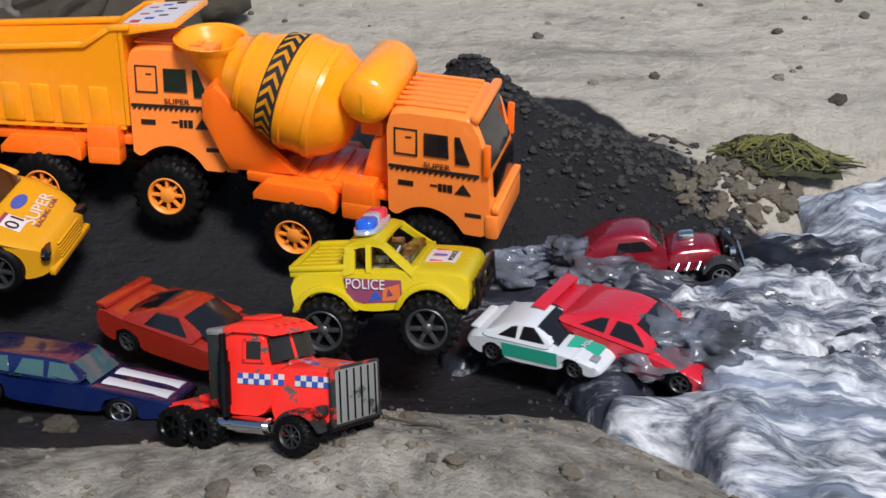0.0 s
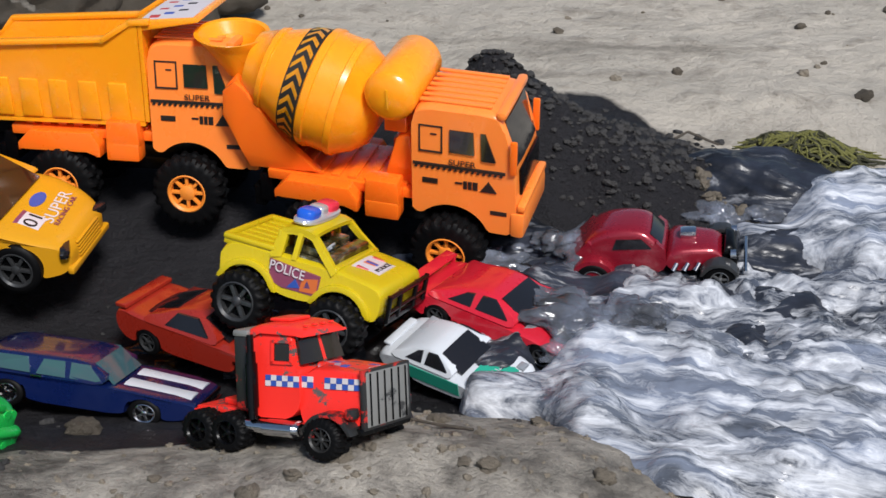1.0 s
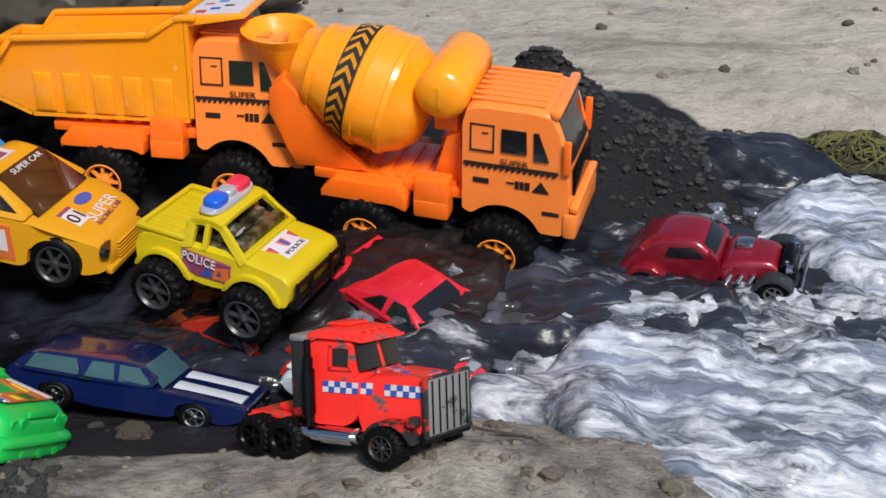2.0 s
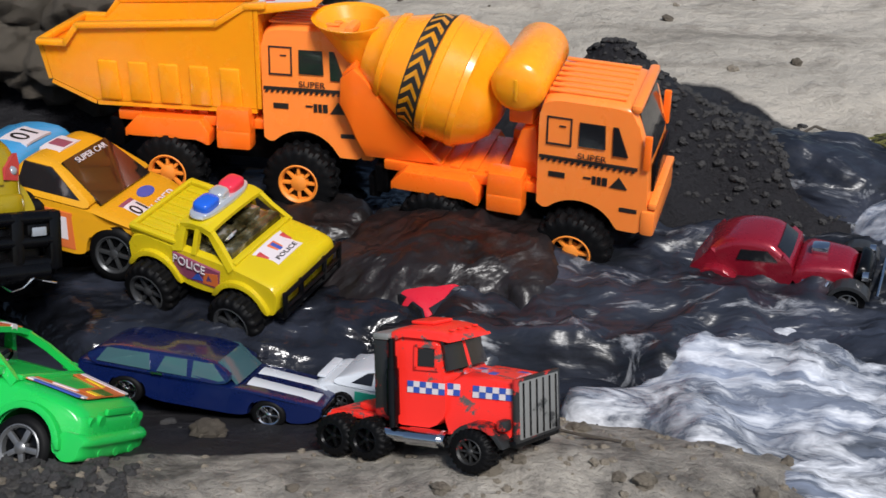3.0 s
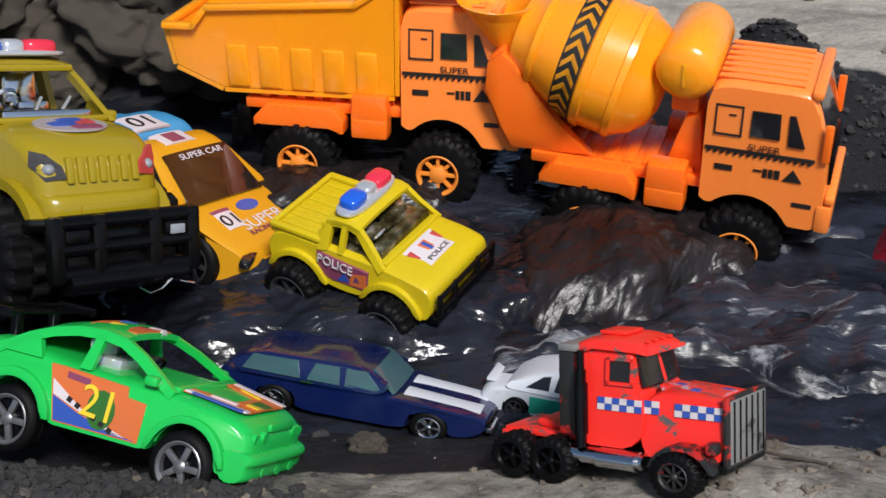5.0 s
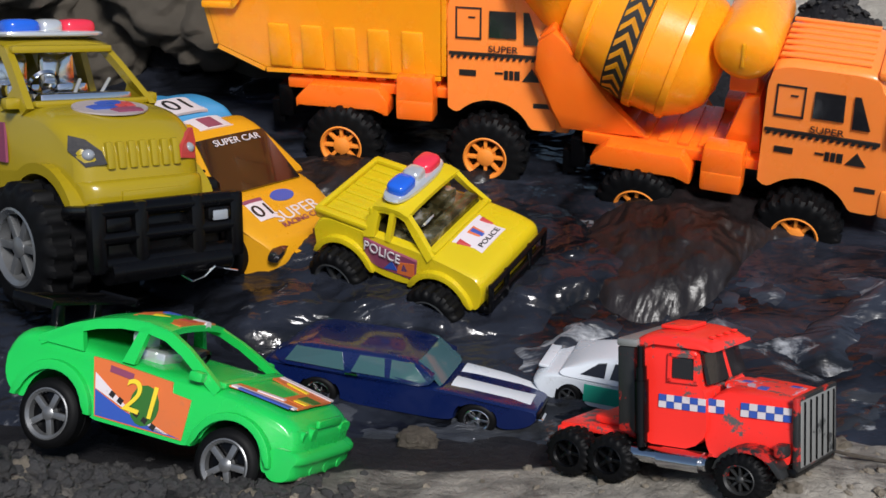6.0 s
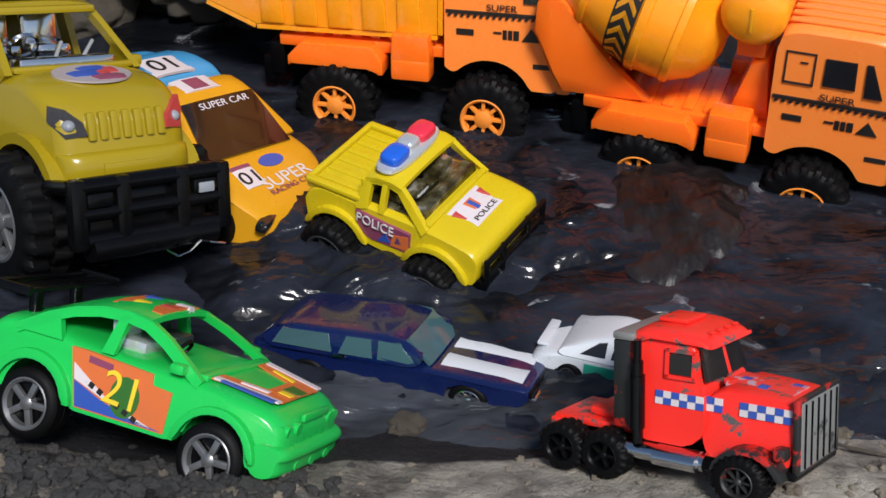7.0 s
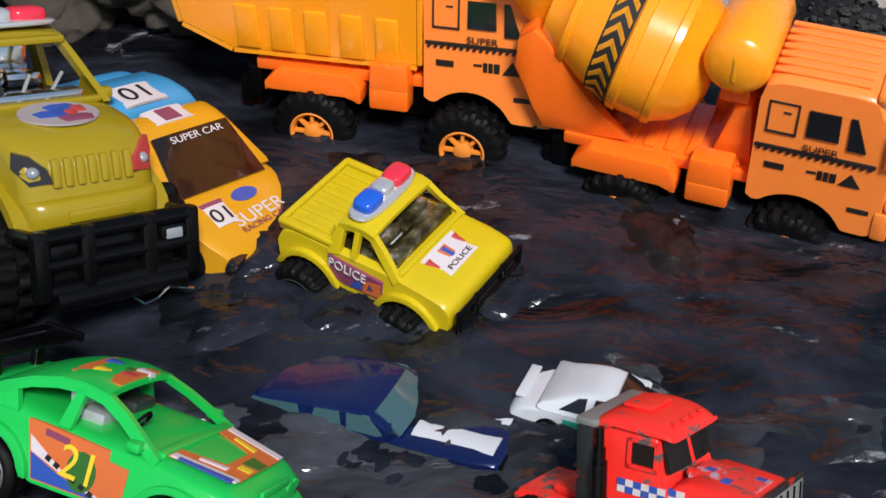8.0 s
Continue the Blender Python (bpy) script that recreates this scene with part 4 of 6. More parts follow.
def light_bar(t, x, z, w=0.75, long=0.42):
    """A lamp bar of red, silver and blue across the roof."""
    bm = bmesh.new()
    bmesh.ops.create_uvsphere(bm, u_segments=32, v_segments=12, radius=1.0)
    for v in bm.verts:
        e = v.co.copy()
        v.co = Vector((x + math.copysign(abs(e.x) ** 0.7, e.x) * long * 1.35, math.copysign(abs(e.y) ** 0.75, e.y) * w * 1.45, z + 0.02 + math.copysign(abs(e.z) ** 0.5, e.z) * 0.13)) * CM
    base = part("light_bar", bm, PALE_SILVER, t, "silver roof lamp bar")
    for y, m, nm in ((-w * 0.74, BLUE_CLEAR, "blue_lamp"), (0, PALE_SILVER, "lamp_centre"), (w * 0.74, RED_CLEAR, "red_lamp")):
        bm = bmesh.new()
        bmesh.ops.create_uvsphere(bm, u_segments=24, v_segments=14, radius=1.0)
        for v in bm.verts:
            e = v.co.copy()
            v.co = Vector((x + math.copysign(abs(e.x) ** 0.6, e.x) * long * (0.95 if y else 0.85), y + math.copysign(abs(e.y) ** 0.55, e.y) * w * (0.46 if y else 0.32), z + 0.22 + math.copysign(abs(e.z) ** 0.6, e.z) * long * 0.62)) * CM
        part(nm, bm, m, base)
    return base


def police_pickup():
    t = thing("police_pickup", "lemon-yellow plastic police pickup on big tyres with roof lamps", "toy truck")
    wid = lambda x, z: 1.42 - (0.28 * min(1, max(0, z - 2.7) / 1.0)) - 0.06 * max(0, x - 2.4)
    low = [(-3.05, 1.9), (-3.1, 3.05), (-1.05, 3.0), (1.2, 3.0), (2.9, 2.84), (3.22, 2.66), (3.3, 2.3), (3.25, 1.6), (2.95, 1.5)] + arch(1.8, 1.08, 1.55, 1.3)[::-1] + arch(-1.85, 1.08, 1.55, 1.3)[::-1] + [(-2.98, 1.6)]
    bm = bmesh.new()
    shell(bm, low, wid, crown=0.12, nose=0.02, zbase=2.2)
    body = part("body", bm, YELLOW, t)
    bm = bmesh.new()
    for s in (-1, 1):
        box(bm, (-2.05, s * 1.25, 3.08), (2.05, 0.2, 0.2), 0.07)
    box(bm, (-3.0, 0, 3.08), (0.2, 2.6, 0.2), 0.07)
    part("bed_rail", bm, YELLOW, body)
    bm = bmesh.new()
    box(bm, (-2.02, 0, 2.9), (2.1, 2.6, 0.24), 0.05)
    part("bed_floor", bm, YELLOW, body)
    for i in range(6):
        bm = bmesh.new()
        box(bm, (-2.0, -0.95 + 0.38 * i, 3.02), (1.75, 0.2, 0.1), 0.04)
        part("bed_rib", bm, YELLOW, body)
    # cab with open windows and a silvered cabin inside
    bm = bmesh.new()
    line = [(-1.15, 2.85), (-1.1, 3.45), (-0.95, 3.82), (-0.55, 3.94), (0.0, 3.96), (0.35, 3.86), (0.75, 3.5), (1.1, 3.2), (1.45, 2.9)]
    open_cabin(bm, line, 0.24, wid, (1, 5), [[(-0.32, 2.9), (-0.32, 3.85), (-0.14, 3.85), (-0.14, 2.9)], [(-1.12, 2.8), (-1.08, 3.4), (-0.85, 3.75), (-0.72, 3.6), (-0.72, 2.9)]], 0.14, 0.1)
    box(bm, (-1.02, 0, 3.3), (0.14, 2.4, 0.95), 0.05)
    box(bm, (1.36, 0, 2.98), (0.22, 2.5, 0.14), 0.05)
    cab = part("cab", bm, YELLOW, t)
    bm = bmesh.new()
    box(bm, (0.1, 0, 2.98), (2.1, 2.3, 0.12), 0.04)
    part("cabin_floor", bm, MATS["silver_cabin"], cab)
    for y in (-0.55, 0.55):
        bm = bmesh.new()
        box(bm, (0.05, y, 3.2), (0.75, 0.85, 0.3), 0.08)
        box(bm, (-0.45, y, 3.46), (0.26, 0.85, 0.66), 0.08)
        part("seat", bm, MATS["silver_cabin"], cab, "silvered toy seat")
    bm = bmesh.new()
    box(bm, (0.92, 0, 3.14), (0.5, 2.2, 0.26), 0.1)
    box(bm, (0.35, 0, 3.1), (0.5, 0.3, 0.3), 0.08)
    part("dashboard", bm, MATS["silver_cabin"], cab)
    bm = bmesh.new()
    lathe(bm, [(0, 0.2), (0.06, 0.24), (0.06, 0.15), (0, 0.16)], (0.62, -0.55, 3.32), (-0.8, 0, 0.5), 16, close=False)
    part("steering_wheel", bm, PALE_SILVER, cab)
    zf = lambda x: 3.0 - (x - 1.2) * 0.094
    bm = bmesh.new()
    slope_panel(bm, (1.55, zf(1.55) + 0.01), (2.6, zf(2.6) + 0.01), 0.72, 0.6, 0.02)
    hs = part("hood_sticker", bm, STICK_PALE, body, "pale police hood sticker")
    for x, y, w0, w1, m in ((1.95, 0, 0.26, 0.2, STICK_ORANGE), (2.0, 0.0, 0.12, 0.1, STICK_BLUE), (1.95, -0.52, 0.12, 0.02, STICK_RED), (1.95, 0.52, 0.12, 0.02, STICK_RED)):
        bm = bmesh.new()
        slope_panel(bm, (x - 0.24, zf(x - 0.24) + 0.01), (x + 0.2, zf(x + 0.2) + 0.01), w0, w1, 0.03 + 0.01 * (m is STICK_BLUE), y)
        part("print_mark", bm, m, hs)
    letters("POLICE", 0.26, INK, hs, Matrix.Translation(Vector((2.42, 0, zf(2.42) + 0.045)) * CM) @ Euler((0, radians(5.4), 0)).to_matrix().to_4x4() @ Matrix.Rotation(radians(90), 4, "Z"))
    for s in (-1, 1):
        for cx in (-1.85, 1.8):
            bm = bmesh.new()
            flare(bm, cx, 1.3, 1.06, s * 1.2, s * 1.52, 0.17, 0.3)
            part("wheel_arch", bm, YELLOW, body)
    for s in (-1, 1):
        bm = bmesh.new()
        side_panel(bm, [(-1.0, 2.0), (-1.1, 2.75), (-0.5, 2.7), (0.9, 2.6), (0.9, 1.85), (-0.5, 1.85)], wid, 0.015, s)
        dec = part("door_sticker", bm, STICK_PURPLE, body, "maroon police door sticker")
        for pts, m in (([(0.2, 1.9), (0.25, 2.35), (0.85, 2.5), (0.85, 1.95)], STICK_ORANGE), ([(-0.3, 1.9), (0.0, 2.3), (0.2, 2.0)], STICK_BLUE), ([(0.35, 2.05), (0.45, 2.35), (0.6, 2.1)], STICK_BLUE)):
            bm = bmesh.new()
            side_panel(bm, pts, wid, 0.025, s)
            part("sticker_patch", bm, m, dec)
        bm = bmesh.new()
        box(bm, (3.2, s * 1.0, 2.25), (0.26, 0.42, 0.32), 0.09)
        part("headlamp", bm, OLIVE_YELLOW, body)
        for x in (-1.85, 1.8):
            wheel(t, x, s * 1.5, 1.08, 1.08, 0.85, GREYRIM, 6, 0.66, 18)
    letters("POLICE", 0.5, STICK_PALE, body, on_side(-0.35, 2.52, 1.47, -4), squash=0.85)
    bm = bmesh.new()
    box(bm, (3.32, 0, 1.62), (0.4, 2.7, 0.3), 0.1)
    bar = part("bull_bar", bm, BLACK, t, "black bull bar")
    for z, w in ((1.95, 0.08), (2.5, 0.09)):
        bm = bmesh.new()
        rod(bm, (3.5, -1.3, z), (3.5, 1.3, z), w)
        part("cross_bar", bm, BLACK, bar)
    for y in (-1.28, -0.55, 0.55, 1.28):
        bm = bmesh.new()
        rod(bm, (3.5, y, 1.6), (3.5, y, 2.58), 0.09)
        part("upright", bm, BLACK, bar)
    bm = bmesh.new()
    box(bm, (0, 0, 1.45), (5.9, 1.8, 0.5), 0.1)
    part("chassis", bm, BLACK, t)
    light_bar(t, -0.42, 4.12, 0.74, 0.38)
    return t


def silver_cabin():
    m, n, l, b = material("silver_cabin")
    a = noise_tex(n, l, 150, 3, 0.55)
    l.new(ramp(n, l, a.outputs[0], [(0.42, (0.06, 0.05, 0.02)), (0.56, (0.20, 0.18, 0.10)), (0.70, (0.70, 0.69, 0.65))]).outputs[0], b.inputs["Base Color"])
    b.inputs["Metallic"].default_value, b.inputs["Roughness"].default_value = 0.7, 0.25
    bump(n, l, a.outputs[0], 0.5, 0.0015, b)


silver_cabin()


def race_car():
    t = thing("race_car", "golden-yellow and sky-blue plastic rally sedan with race stickers", "toy car")
    wid = lambda x, z: 2.45 - (0.62 * min(1, max(0, z - 3.0) / 1.4)) - 0.10 * max(0, x - 3.6) ** 2 - 0.05 * max(0, -x - 4.5) ** 2
    bm = bmesh.new()
    shell(bm, [(-1.0, 3.1), (3.2, 3.05), (5.6, 2.5), (6.3, 2.1), (6.5, 1.5), (6.45, 0.9), (5.6, 0.75)] + arch(4.1, 1.3, 0.8, 1.25)[::-1] + [(-1.0, 0.8)], wid, crown=0.15, nose=0.02, zbase=1.8)
    front = part("front_body", bm, GOLD, t, "golden front body")
    bm = bmesh.new()
    shell(bm, [(-6.2, 0.9), (-6.3, 2.9), (-5.2, 3.3), (-1.0, 3.1), (-1.0, 0.8)] + arch(-3.6, 1.3, 0.8, 1.25)[::-1], wid, crown=0.15, nose=0.02, zbase=1.8)
    part("rear_body", bm, SKYBLUE, t, "sky-blue rear body")
    bm = bmesh.new()
    shell(bm, [(-1.2, 3.0), (-1.2, 4.45), (0.6, 4.45), (3.1, 3.0)], wid, crown=0.15, nose=0.0, zbase=3.6)
    top = part("roof", bm, GOLD, t)
    bm = bmesh.new()
    shell(bm, [(-5.3, 3.2), (-3.2, 4.4), (-1.2, 4.46), (-1.2, 3.0)], wid, crown=0.15, nose=0.0, zbase=3.6)
    rear = part("rear_roof", bm, SKYBLUE, t, "sky-blue rear roof")
    bm = bmesh.new()
    slope_panel(bm, (3.05, 3.12), (0.75, 4.42), 1.95, 1.6, 0.02)
    ws = part("windscreen", bm, GLASS_SMOKE, top, "smoked brown windscreen")
    letters("SUPER CAR", 0.42, STICK_PALE, ws, Matrix.Translation(Vector((1.05, 0.1, 4.3)) * CM) @ Euler((0, radians(29.5), 0)).to_matrix().to_4x4() @ Matrix.Rotation(radians(90), 4, "Z"), squash=1.05)
    car_glass(top, wid, [[(-0.9, 3.25), (-0.9, 4.2), (0.45, 4.2), (2.2, 3.25)]], GLASS_DARK)
    car_glass(rear, wid, [[(-4.2, 3.4), (-3.0, 4.15), (-1.45, 4.2), (-1.45, 3.25)]], GLASS_DARK)
    # roof and hood stickers
    bm = bmesh.new()
    slope_panel(bm, (-2.9, 4.42), (-1.5, 4.46), 0.85, 0.85, 0.03, -0.1)
    s1 = part("number_sticker", bm, STICK_PALE, rear, "white roof sticker with a race number")
    letters("01", 1.3, INK, s1, Matrix.Translation(Vector((-2.2, -0.1, 4.485)) * CM) @ Matrix.Rotation(radians(90), 4, "Z"))
    bm = bmesh.new()
    slope_panel(bm, (-0.9, 4.46), (0.1, 4.46), 0.8, 0.8, 0.03, -0.1)
    part("roof_sticker", bm, STICK_PALE, top, "faded grey roof sticker")
    bm = bmesh.new()
    slope_panel(bm, (-0.8, 4.47), (0.0, 4.47), 0.55, 0.55, 0.035, -0.1)
    part("roof_sticker_centre", bm, STICK_PURPLE, top)
    sl = (2.5 - 3.05) / (5.6 - 3.2)
    zh = lambda x: 3.05 + (x - 3.2) * sl
    for x0, x1, y, w, m, nm in ((3.55, 4.75, -0.95, 0.55, STICK_PURPLE, "number_sticker"), (3.75, 4.75, -0.95, 0.5, STICK_PALE, "number_sticker"), ):
        bm = bmesh.new()
        slope_panel(bm, (x0, zh(x0)), (x1, zh(x1)), w, w, 0.02 + 0.01 * (m is STICK_PALE), y)
        part(nm, bm, m, front)
    bm = bmesh.new()
    slope_disc(bm, 3.75, zh(3.75) + 0.01, sl, 0.4, 0.32, 0.55, 0.03)
    part("oval_sticker", bm, STICK_BLUE, front, "blue oval sticker")
    tilt = Euler((0, math.atan(-sl), 0)).to_matrix().to_4x4()
    letters("01", 0.95, INK, front, Matrix.Translation(Vector((4.3, -0.95, zh(4.3) + 0.05)) * CM) @ tilt @ Matrix.Rotation(radians(90), 4, "Z"))
    letters("SUPER", 0.85, STICK_PALE, front, Matrix.Translation(Vector((4.75, 0.35, zh(4.75) + 0.03)) * CM) @ tilt @ Matrix.Rotation(radians(95), 4, "Z"))
    letters("RACING CAR", 0.36, STICK_PURPLE, front, Matrix.Translation(Vector((5.2, 0.3, zh(5.2) + 0.03)) * CM) @ tilt @ Matrix.Rotation(radians(95), 4, "Z"))
    for s in (-1, 1):
        bm = bmesh.new()
        side_panel(bm, [(-0.9, 1.0), (-0.9, 2.6), (1.9, 2.6), (2.3, 1.0)], wid, 0.02, s)
        part("door_sticker", bm, STICK_ORANGE, front)
        bm = bmesh.new()
        side_panel(bm, [(0.4, 1.4), (0.4, 2.4), (1.7, 2.4), (1.9, 1.4)], wid, 0.035, s)
        part("number_sticker", bm, STICK_PALE, front)
        bm = bmesh.new()
        box(bm, (6.02, s * 1.45, 1.98), (0.5, 1.25, 0.5), 0.22, Matrix.Rotation(-s * 0.45, 3, "Z"))
        part("headlamp", bm, GLASS_DARK, front, "black oval headlamp")
        for x in (-3.6, 4.1):
            wheel(t, x, s * 2.1, 1.22, 1.22, 0.75, GREYRIM, 6, 0.7, 0)
    for i in range(5):
        bm = bmesh.new()
        box(bm, (6.38 + 0.03 * i, 0, 2.0 - 0.16 * i), (0.16, 2.0, 0.06), 0.02)
        part("grille_slat", bm, GOLD, front)
    bm = bmesh.new()
    box(bm, (6.45, 0, 1.05), (0.35, 3.6, 0.35), 0.12)
    part("bumper", bm, GOLD, front)
    letters("01", 1.0, INK, front, on_side(1.1, 1.9, 2.5))
    return t


def monster_suv():
    t = thing("monster_suv", "mustard-yellow police off-roader with a heavy black bull bar", "toy truck")
    wid = lambda x, z: 2.15 - (0.45 * min(1, max(0, z - 6.0) / 2.2)) - 0.05 * max(0, x - 3.4) ** 2
    bm = bmesh.new()
    shell(bm, [(-5.6, 3.4), (-5.75, 4.6), (-5.6, 6.1), (-2.0, 6.25), (1.6, 6.3), (2.6, 6.32), (3.5, 6.2), (4.25, 5.98), (4.8, 5.6), (5.1, 5.15), (5.22, 4.5), (5.25, 3.9), (5.3, 3.3)] + arch(3.3, 1.75, 3.3, 2.5, 12)[::-1] + arch(-3.6, 1.75, 3.3, 2.5, 12)[::-1], wid, crown=0.35, nose=0.085, zbase=5.0)
    body = part("body", bm, OLIVE_YELLOW, t)
    bm = bmesh.new()
    line = [(-5.3, 6.0), (-5.1, 7.2), (-4.7, 7.95), (-3.6, 8.3), (-1.7, 8.42), (-0.2, 8.35), (0.6, 8.12), (1.2, 7.6), (1.9, 6.9), (2.55, 6.2)]
    open_cabin(bm, line, 0.34, wid, (1, 6), [[(-1.5, 6.1), (-1.35, 8.2), (-0.85, 8.2), (-0.85, 6.1)], [(-5.3, 5.9), (-4.9, 7.6), (-4.2, 7.9), (-3.8, 6.1)], [(0.9, 6.1), (1.6, 6.9), (1.9, 6.9), (2.6, 6.2)]], 0.22, 0.15)
    box(bm, (0.82, 0, 8.02), (0.3, 3.3, 0.26), 0.1)
    box(bm, (2.45, 0, 6.32), (0.35, 3.7, 0.22), 0.1)
    part("roof", bm, OLIVE_YELLOW, t)
    for s in (-1, 1):
        for cx in (-3.6, 3.3):
            bm = bmesh.new()
            flare(bm, cx, 2.5, 1.74, s * 1.85, s * 2.3, 0.34, 0.75)
            part("wheel_arch", bm, OLIVE_YELLOW, body)
        bm = bmesh.new()
        box(bm, (1.9, s * 2.25, 6.35), (0.4, 0.5, 0.4), 0.14)
        part("door_mirror", bm, OLIVE_YELLOW, body)
    bm = bmesh.new()
    box(bm, (-1.6, 0, 6.25), (7.5, 3.2, 0.2), 0.05)
    part("cabin_floor", bm, BLACK, t)
    for y in (-0.8, 0.8):
        bm = bmesh.new()
        box(bm, (-0.6, y, 6.6), (1.1, 1.1, 0.5), 0.15)
        box(bm, (-1.1, y, 7.2), (0.4, 1.1, 1.3), 0.15)
        box(bm, (-1.1, y, 7.95), (0.35, 0.6, 0.35), 0.1)
        part("seat", bm, CHROME, t, "chromed toy seat")
    bm = bmesh.new()
    box(bm, (1.9, 0, 6.4), (0.7, 3.0, 0.45), 0.12)
    part("dashboard", bm, CHROME, t)
    bm = bmesh.new()
    lathe(bm, [(0, 0.45), (0.1, 0.5), (0.1, 0.38), (0, 0.4)], (1.2, -0.8, 6.9), (-0.7, 0, 0.5), 20, close=False)
    part("steering_wheel", bm, CHROME, t)
    bm = bmesh.new()
    rod(bm, (2.35, 0.2, 6.3), (1.3, 1.3, 7.0), 0.06)
    rod(bm, (2.35, -0.6, 6.3), (1.3, 0.3, 7.0), 0.06)
    part("wiper", bm, PALE_SILVER, t)
    bm = bmesh.new()
    slope_disc(bm, 3.5, 6.19, -0.21, 0.0, 0.85, 1.15, 0.03)
    hs = part("hood_badge", bm, FADED, body, "round faded police badge sticker")
    for x, y, w, m in ((3.2, 0.2, 0.45, STICK_BLUE), (3.6, -0.25, 0.5, STICK_BLUE), (4.0, 0.3, 0.5, STICK_PURPLE), (3.4, 0.6, 0.25, STICK_RED), (3.65, 0.3, 0.2, STICK_RED)):
        bm = bmesh.new()
        z = 6.37 - (x - 2.7) * 0.21
        slope_panel(bm, (x - 0.16, z + 0.03), (x + 0.16, z - 0.03), w, w * 0.8, 0.10, y)
        part("print_mark", bm, m, hs)
    for i in range(7):
        bm = bmesh.new()
        box(bm, (5.16, -1.05 + 0.35 * i, 4.85), (0.2, 0.24, 0.85), 0.08, Matrix.Rotation(-0.12, 3, "Y"))
        part("grille_rib", bm, OLIVE_YELLOW, body)
    bm = bmesh.new()
    shell(bm, [(4.6, 3.1), (4.6, 4.1), (5.35, 4.15), (5.55, 3.95), (5.55, 3.3), (5.4, 3.1)], lambda x, z: 2.0 - 0.1 * max(0, x - 4.6) ** 2, crown=0.05, nose=0.075, zbase=3.9)
    bump_part = part("bumper", bm, OLIVE_YELLOW, body)
    bm = bmesh.new()
    box(bm, (5.56, 0, 3.62), (0.1, 1.9, 0.36), 0.05)
    part("number_recess", bm, OLIVE_YELLOW, bump_part)
    for s in (-1, 1):
        bm = bmesh.new()
        pts = [(5.20, 1.15, 4.62), (5.02, 1.72, 4.55), (4.62, 2.02, 5.05), (4.58, 1.96, 5.5), (4.88, 1.62, 5.38), (5.12, 1.25, 5.0)]
        plate(bm, [(x, s * y, z) for x, y, z in (pts if s > 0 else pts[::-1])], 0.09)
        lamp = part("headlamp", bm, GLASS_DARK if s < 0 else STICK_RED, body, "dark almond headlamp" if s < 0 else "red headlamp sticker")
        bm = bmesh.new()
        bmesh.ops.create_uvsphere(bm, u_segments=16, v_segments=10, radius=0.19 * CM, matrix=Matrix.Translation(Vector((4.98, s * 1.60, 4.9)) * CM))
        part("headlamp_glint", bm, LENS, lamp)
        for x in (-3.6, 3.3):
            wheel(t, x, s * 2.35, 2.0, 2.05, 1.5, SILVER, 6, 0.6, 18)
        bm = bmesh.new()
        side_panel(bm, [(-0.6, 4.4), (-0.6, 5.7), (1.2, 5.7), (1.2, 4.4)], wid, 0.02, s)
        ds = part("door_sticker", bm, STICK_PURPLE, body)
        bm = bmesh.new()
        side_panel(bm, [(-0.2, 4.7), (0.2, 5.5), (0.9, 5.4), (0.8, 4.8)], wid, 0.035, s)
        part("sticker_patch", bm, STICK_ORANGE, ds)
    # bull bar
    bm = bmesh.new()
    box(bm, (5.9, 0, 2.3), (0.5, 3.6, 1.6), 0.15)
    bar = part("bull_bar", bm, BLACK, t, "heavy black bull bar")
    for z, w in ((3.35, 2.3), (2.55, 2.2), (1.75, 2.0)):
        bm = bmesh.new()
        rod(bm, (6.2, -w, z), (6.2, w, z), 0.26, n=18)
        part("cross_bar", bm, BLACK, bar)
    for y in (-2.2, -0.9, 0.9, 2.2):
        bm = bmesh.new()
        box(bm, (6.25, y, 2.55), (0.42, 0.46, 2.1), 0.14)
        part("upright", bm, BLACK, bar)
    for s in (-1, 1):
        bm = bmesh.new()
        rod(bm, (6.2, s * 2.25, 3.35), (5.0, s * 2.3, 3.2), 0.22)
        part("stay", bm, BLACK, bar)
        bm = bmesh.new()
        box(bm, (6.25, s * 1.6, 2.95), (0.45, 0.8, 0.45), 0.14)
        part("lamp_housing", bm, BLACK, bar)
    bm = bmesh.new()
    rod(bm, (6.2, -1.9, 1.5), (6.2, 1.9, 1.5), 0.4)
    part("winch_roll", bm, BLACK, bar)
    bm = bmesh.new()
    box(bm, (6.45, 1.6, 2.9), (0.12, 0.5, 0.32), 0.05)
    part("fog_lamp", bm, LENS, bar)
    bm = bmesh.new()
    pts = [(6.4, 0.3, 1.15), (6.6, 0.5, 0.95), (6.6, 0.9, 1.05), (6.7, 1.2, 1.35), (6.5, 1.6, 1.2), (6.5, 2.1, 1.05)]
    for a, b in zip(pts, pts[1:]):
        rod(bm, a, b, 0.035, n=6)
    part("wire", bm, CHROME, bar, "thin bent wire")
    bm = bmesh.new()
    box(bm, (0, 0, 2.7), (10.4, 2.6, 1.2), 0.2)
    part("chassis", bm, BLACK, t)
    light_bar(t, 0.0, 8.5, 1.25, 0.5)
    return t


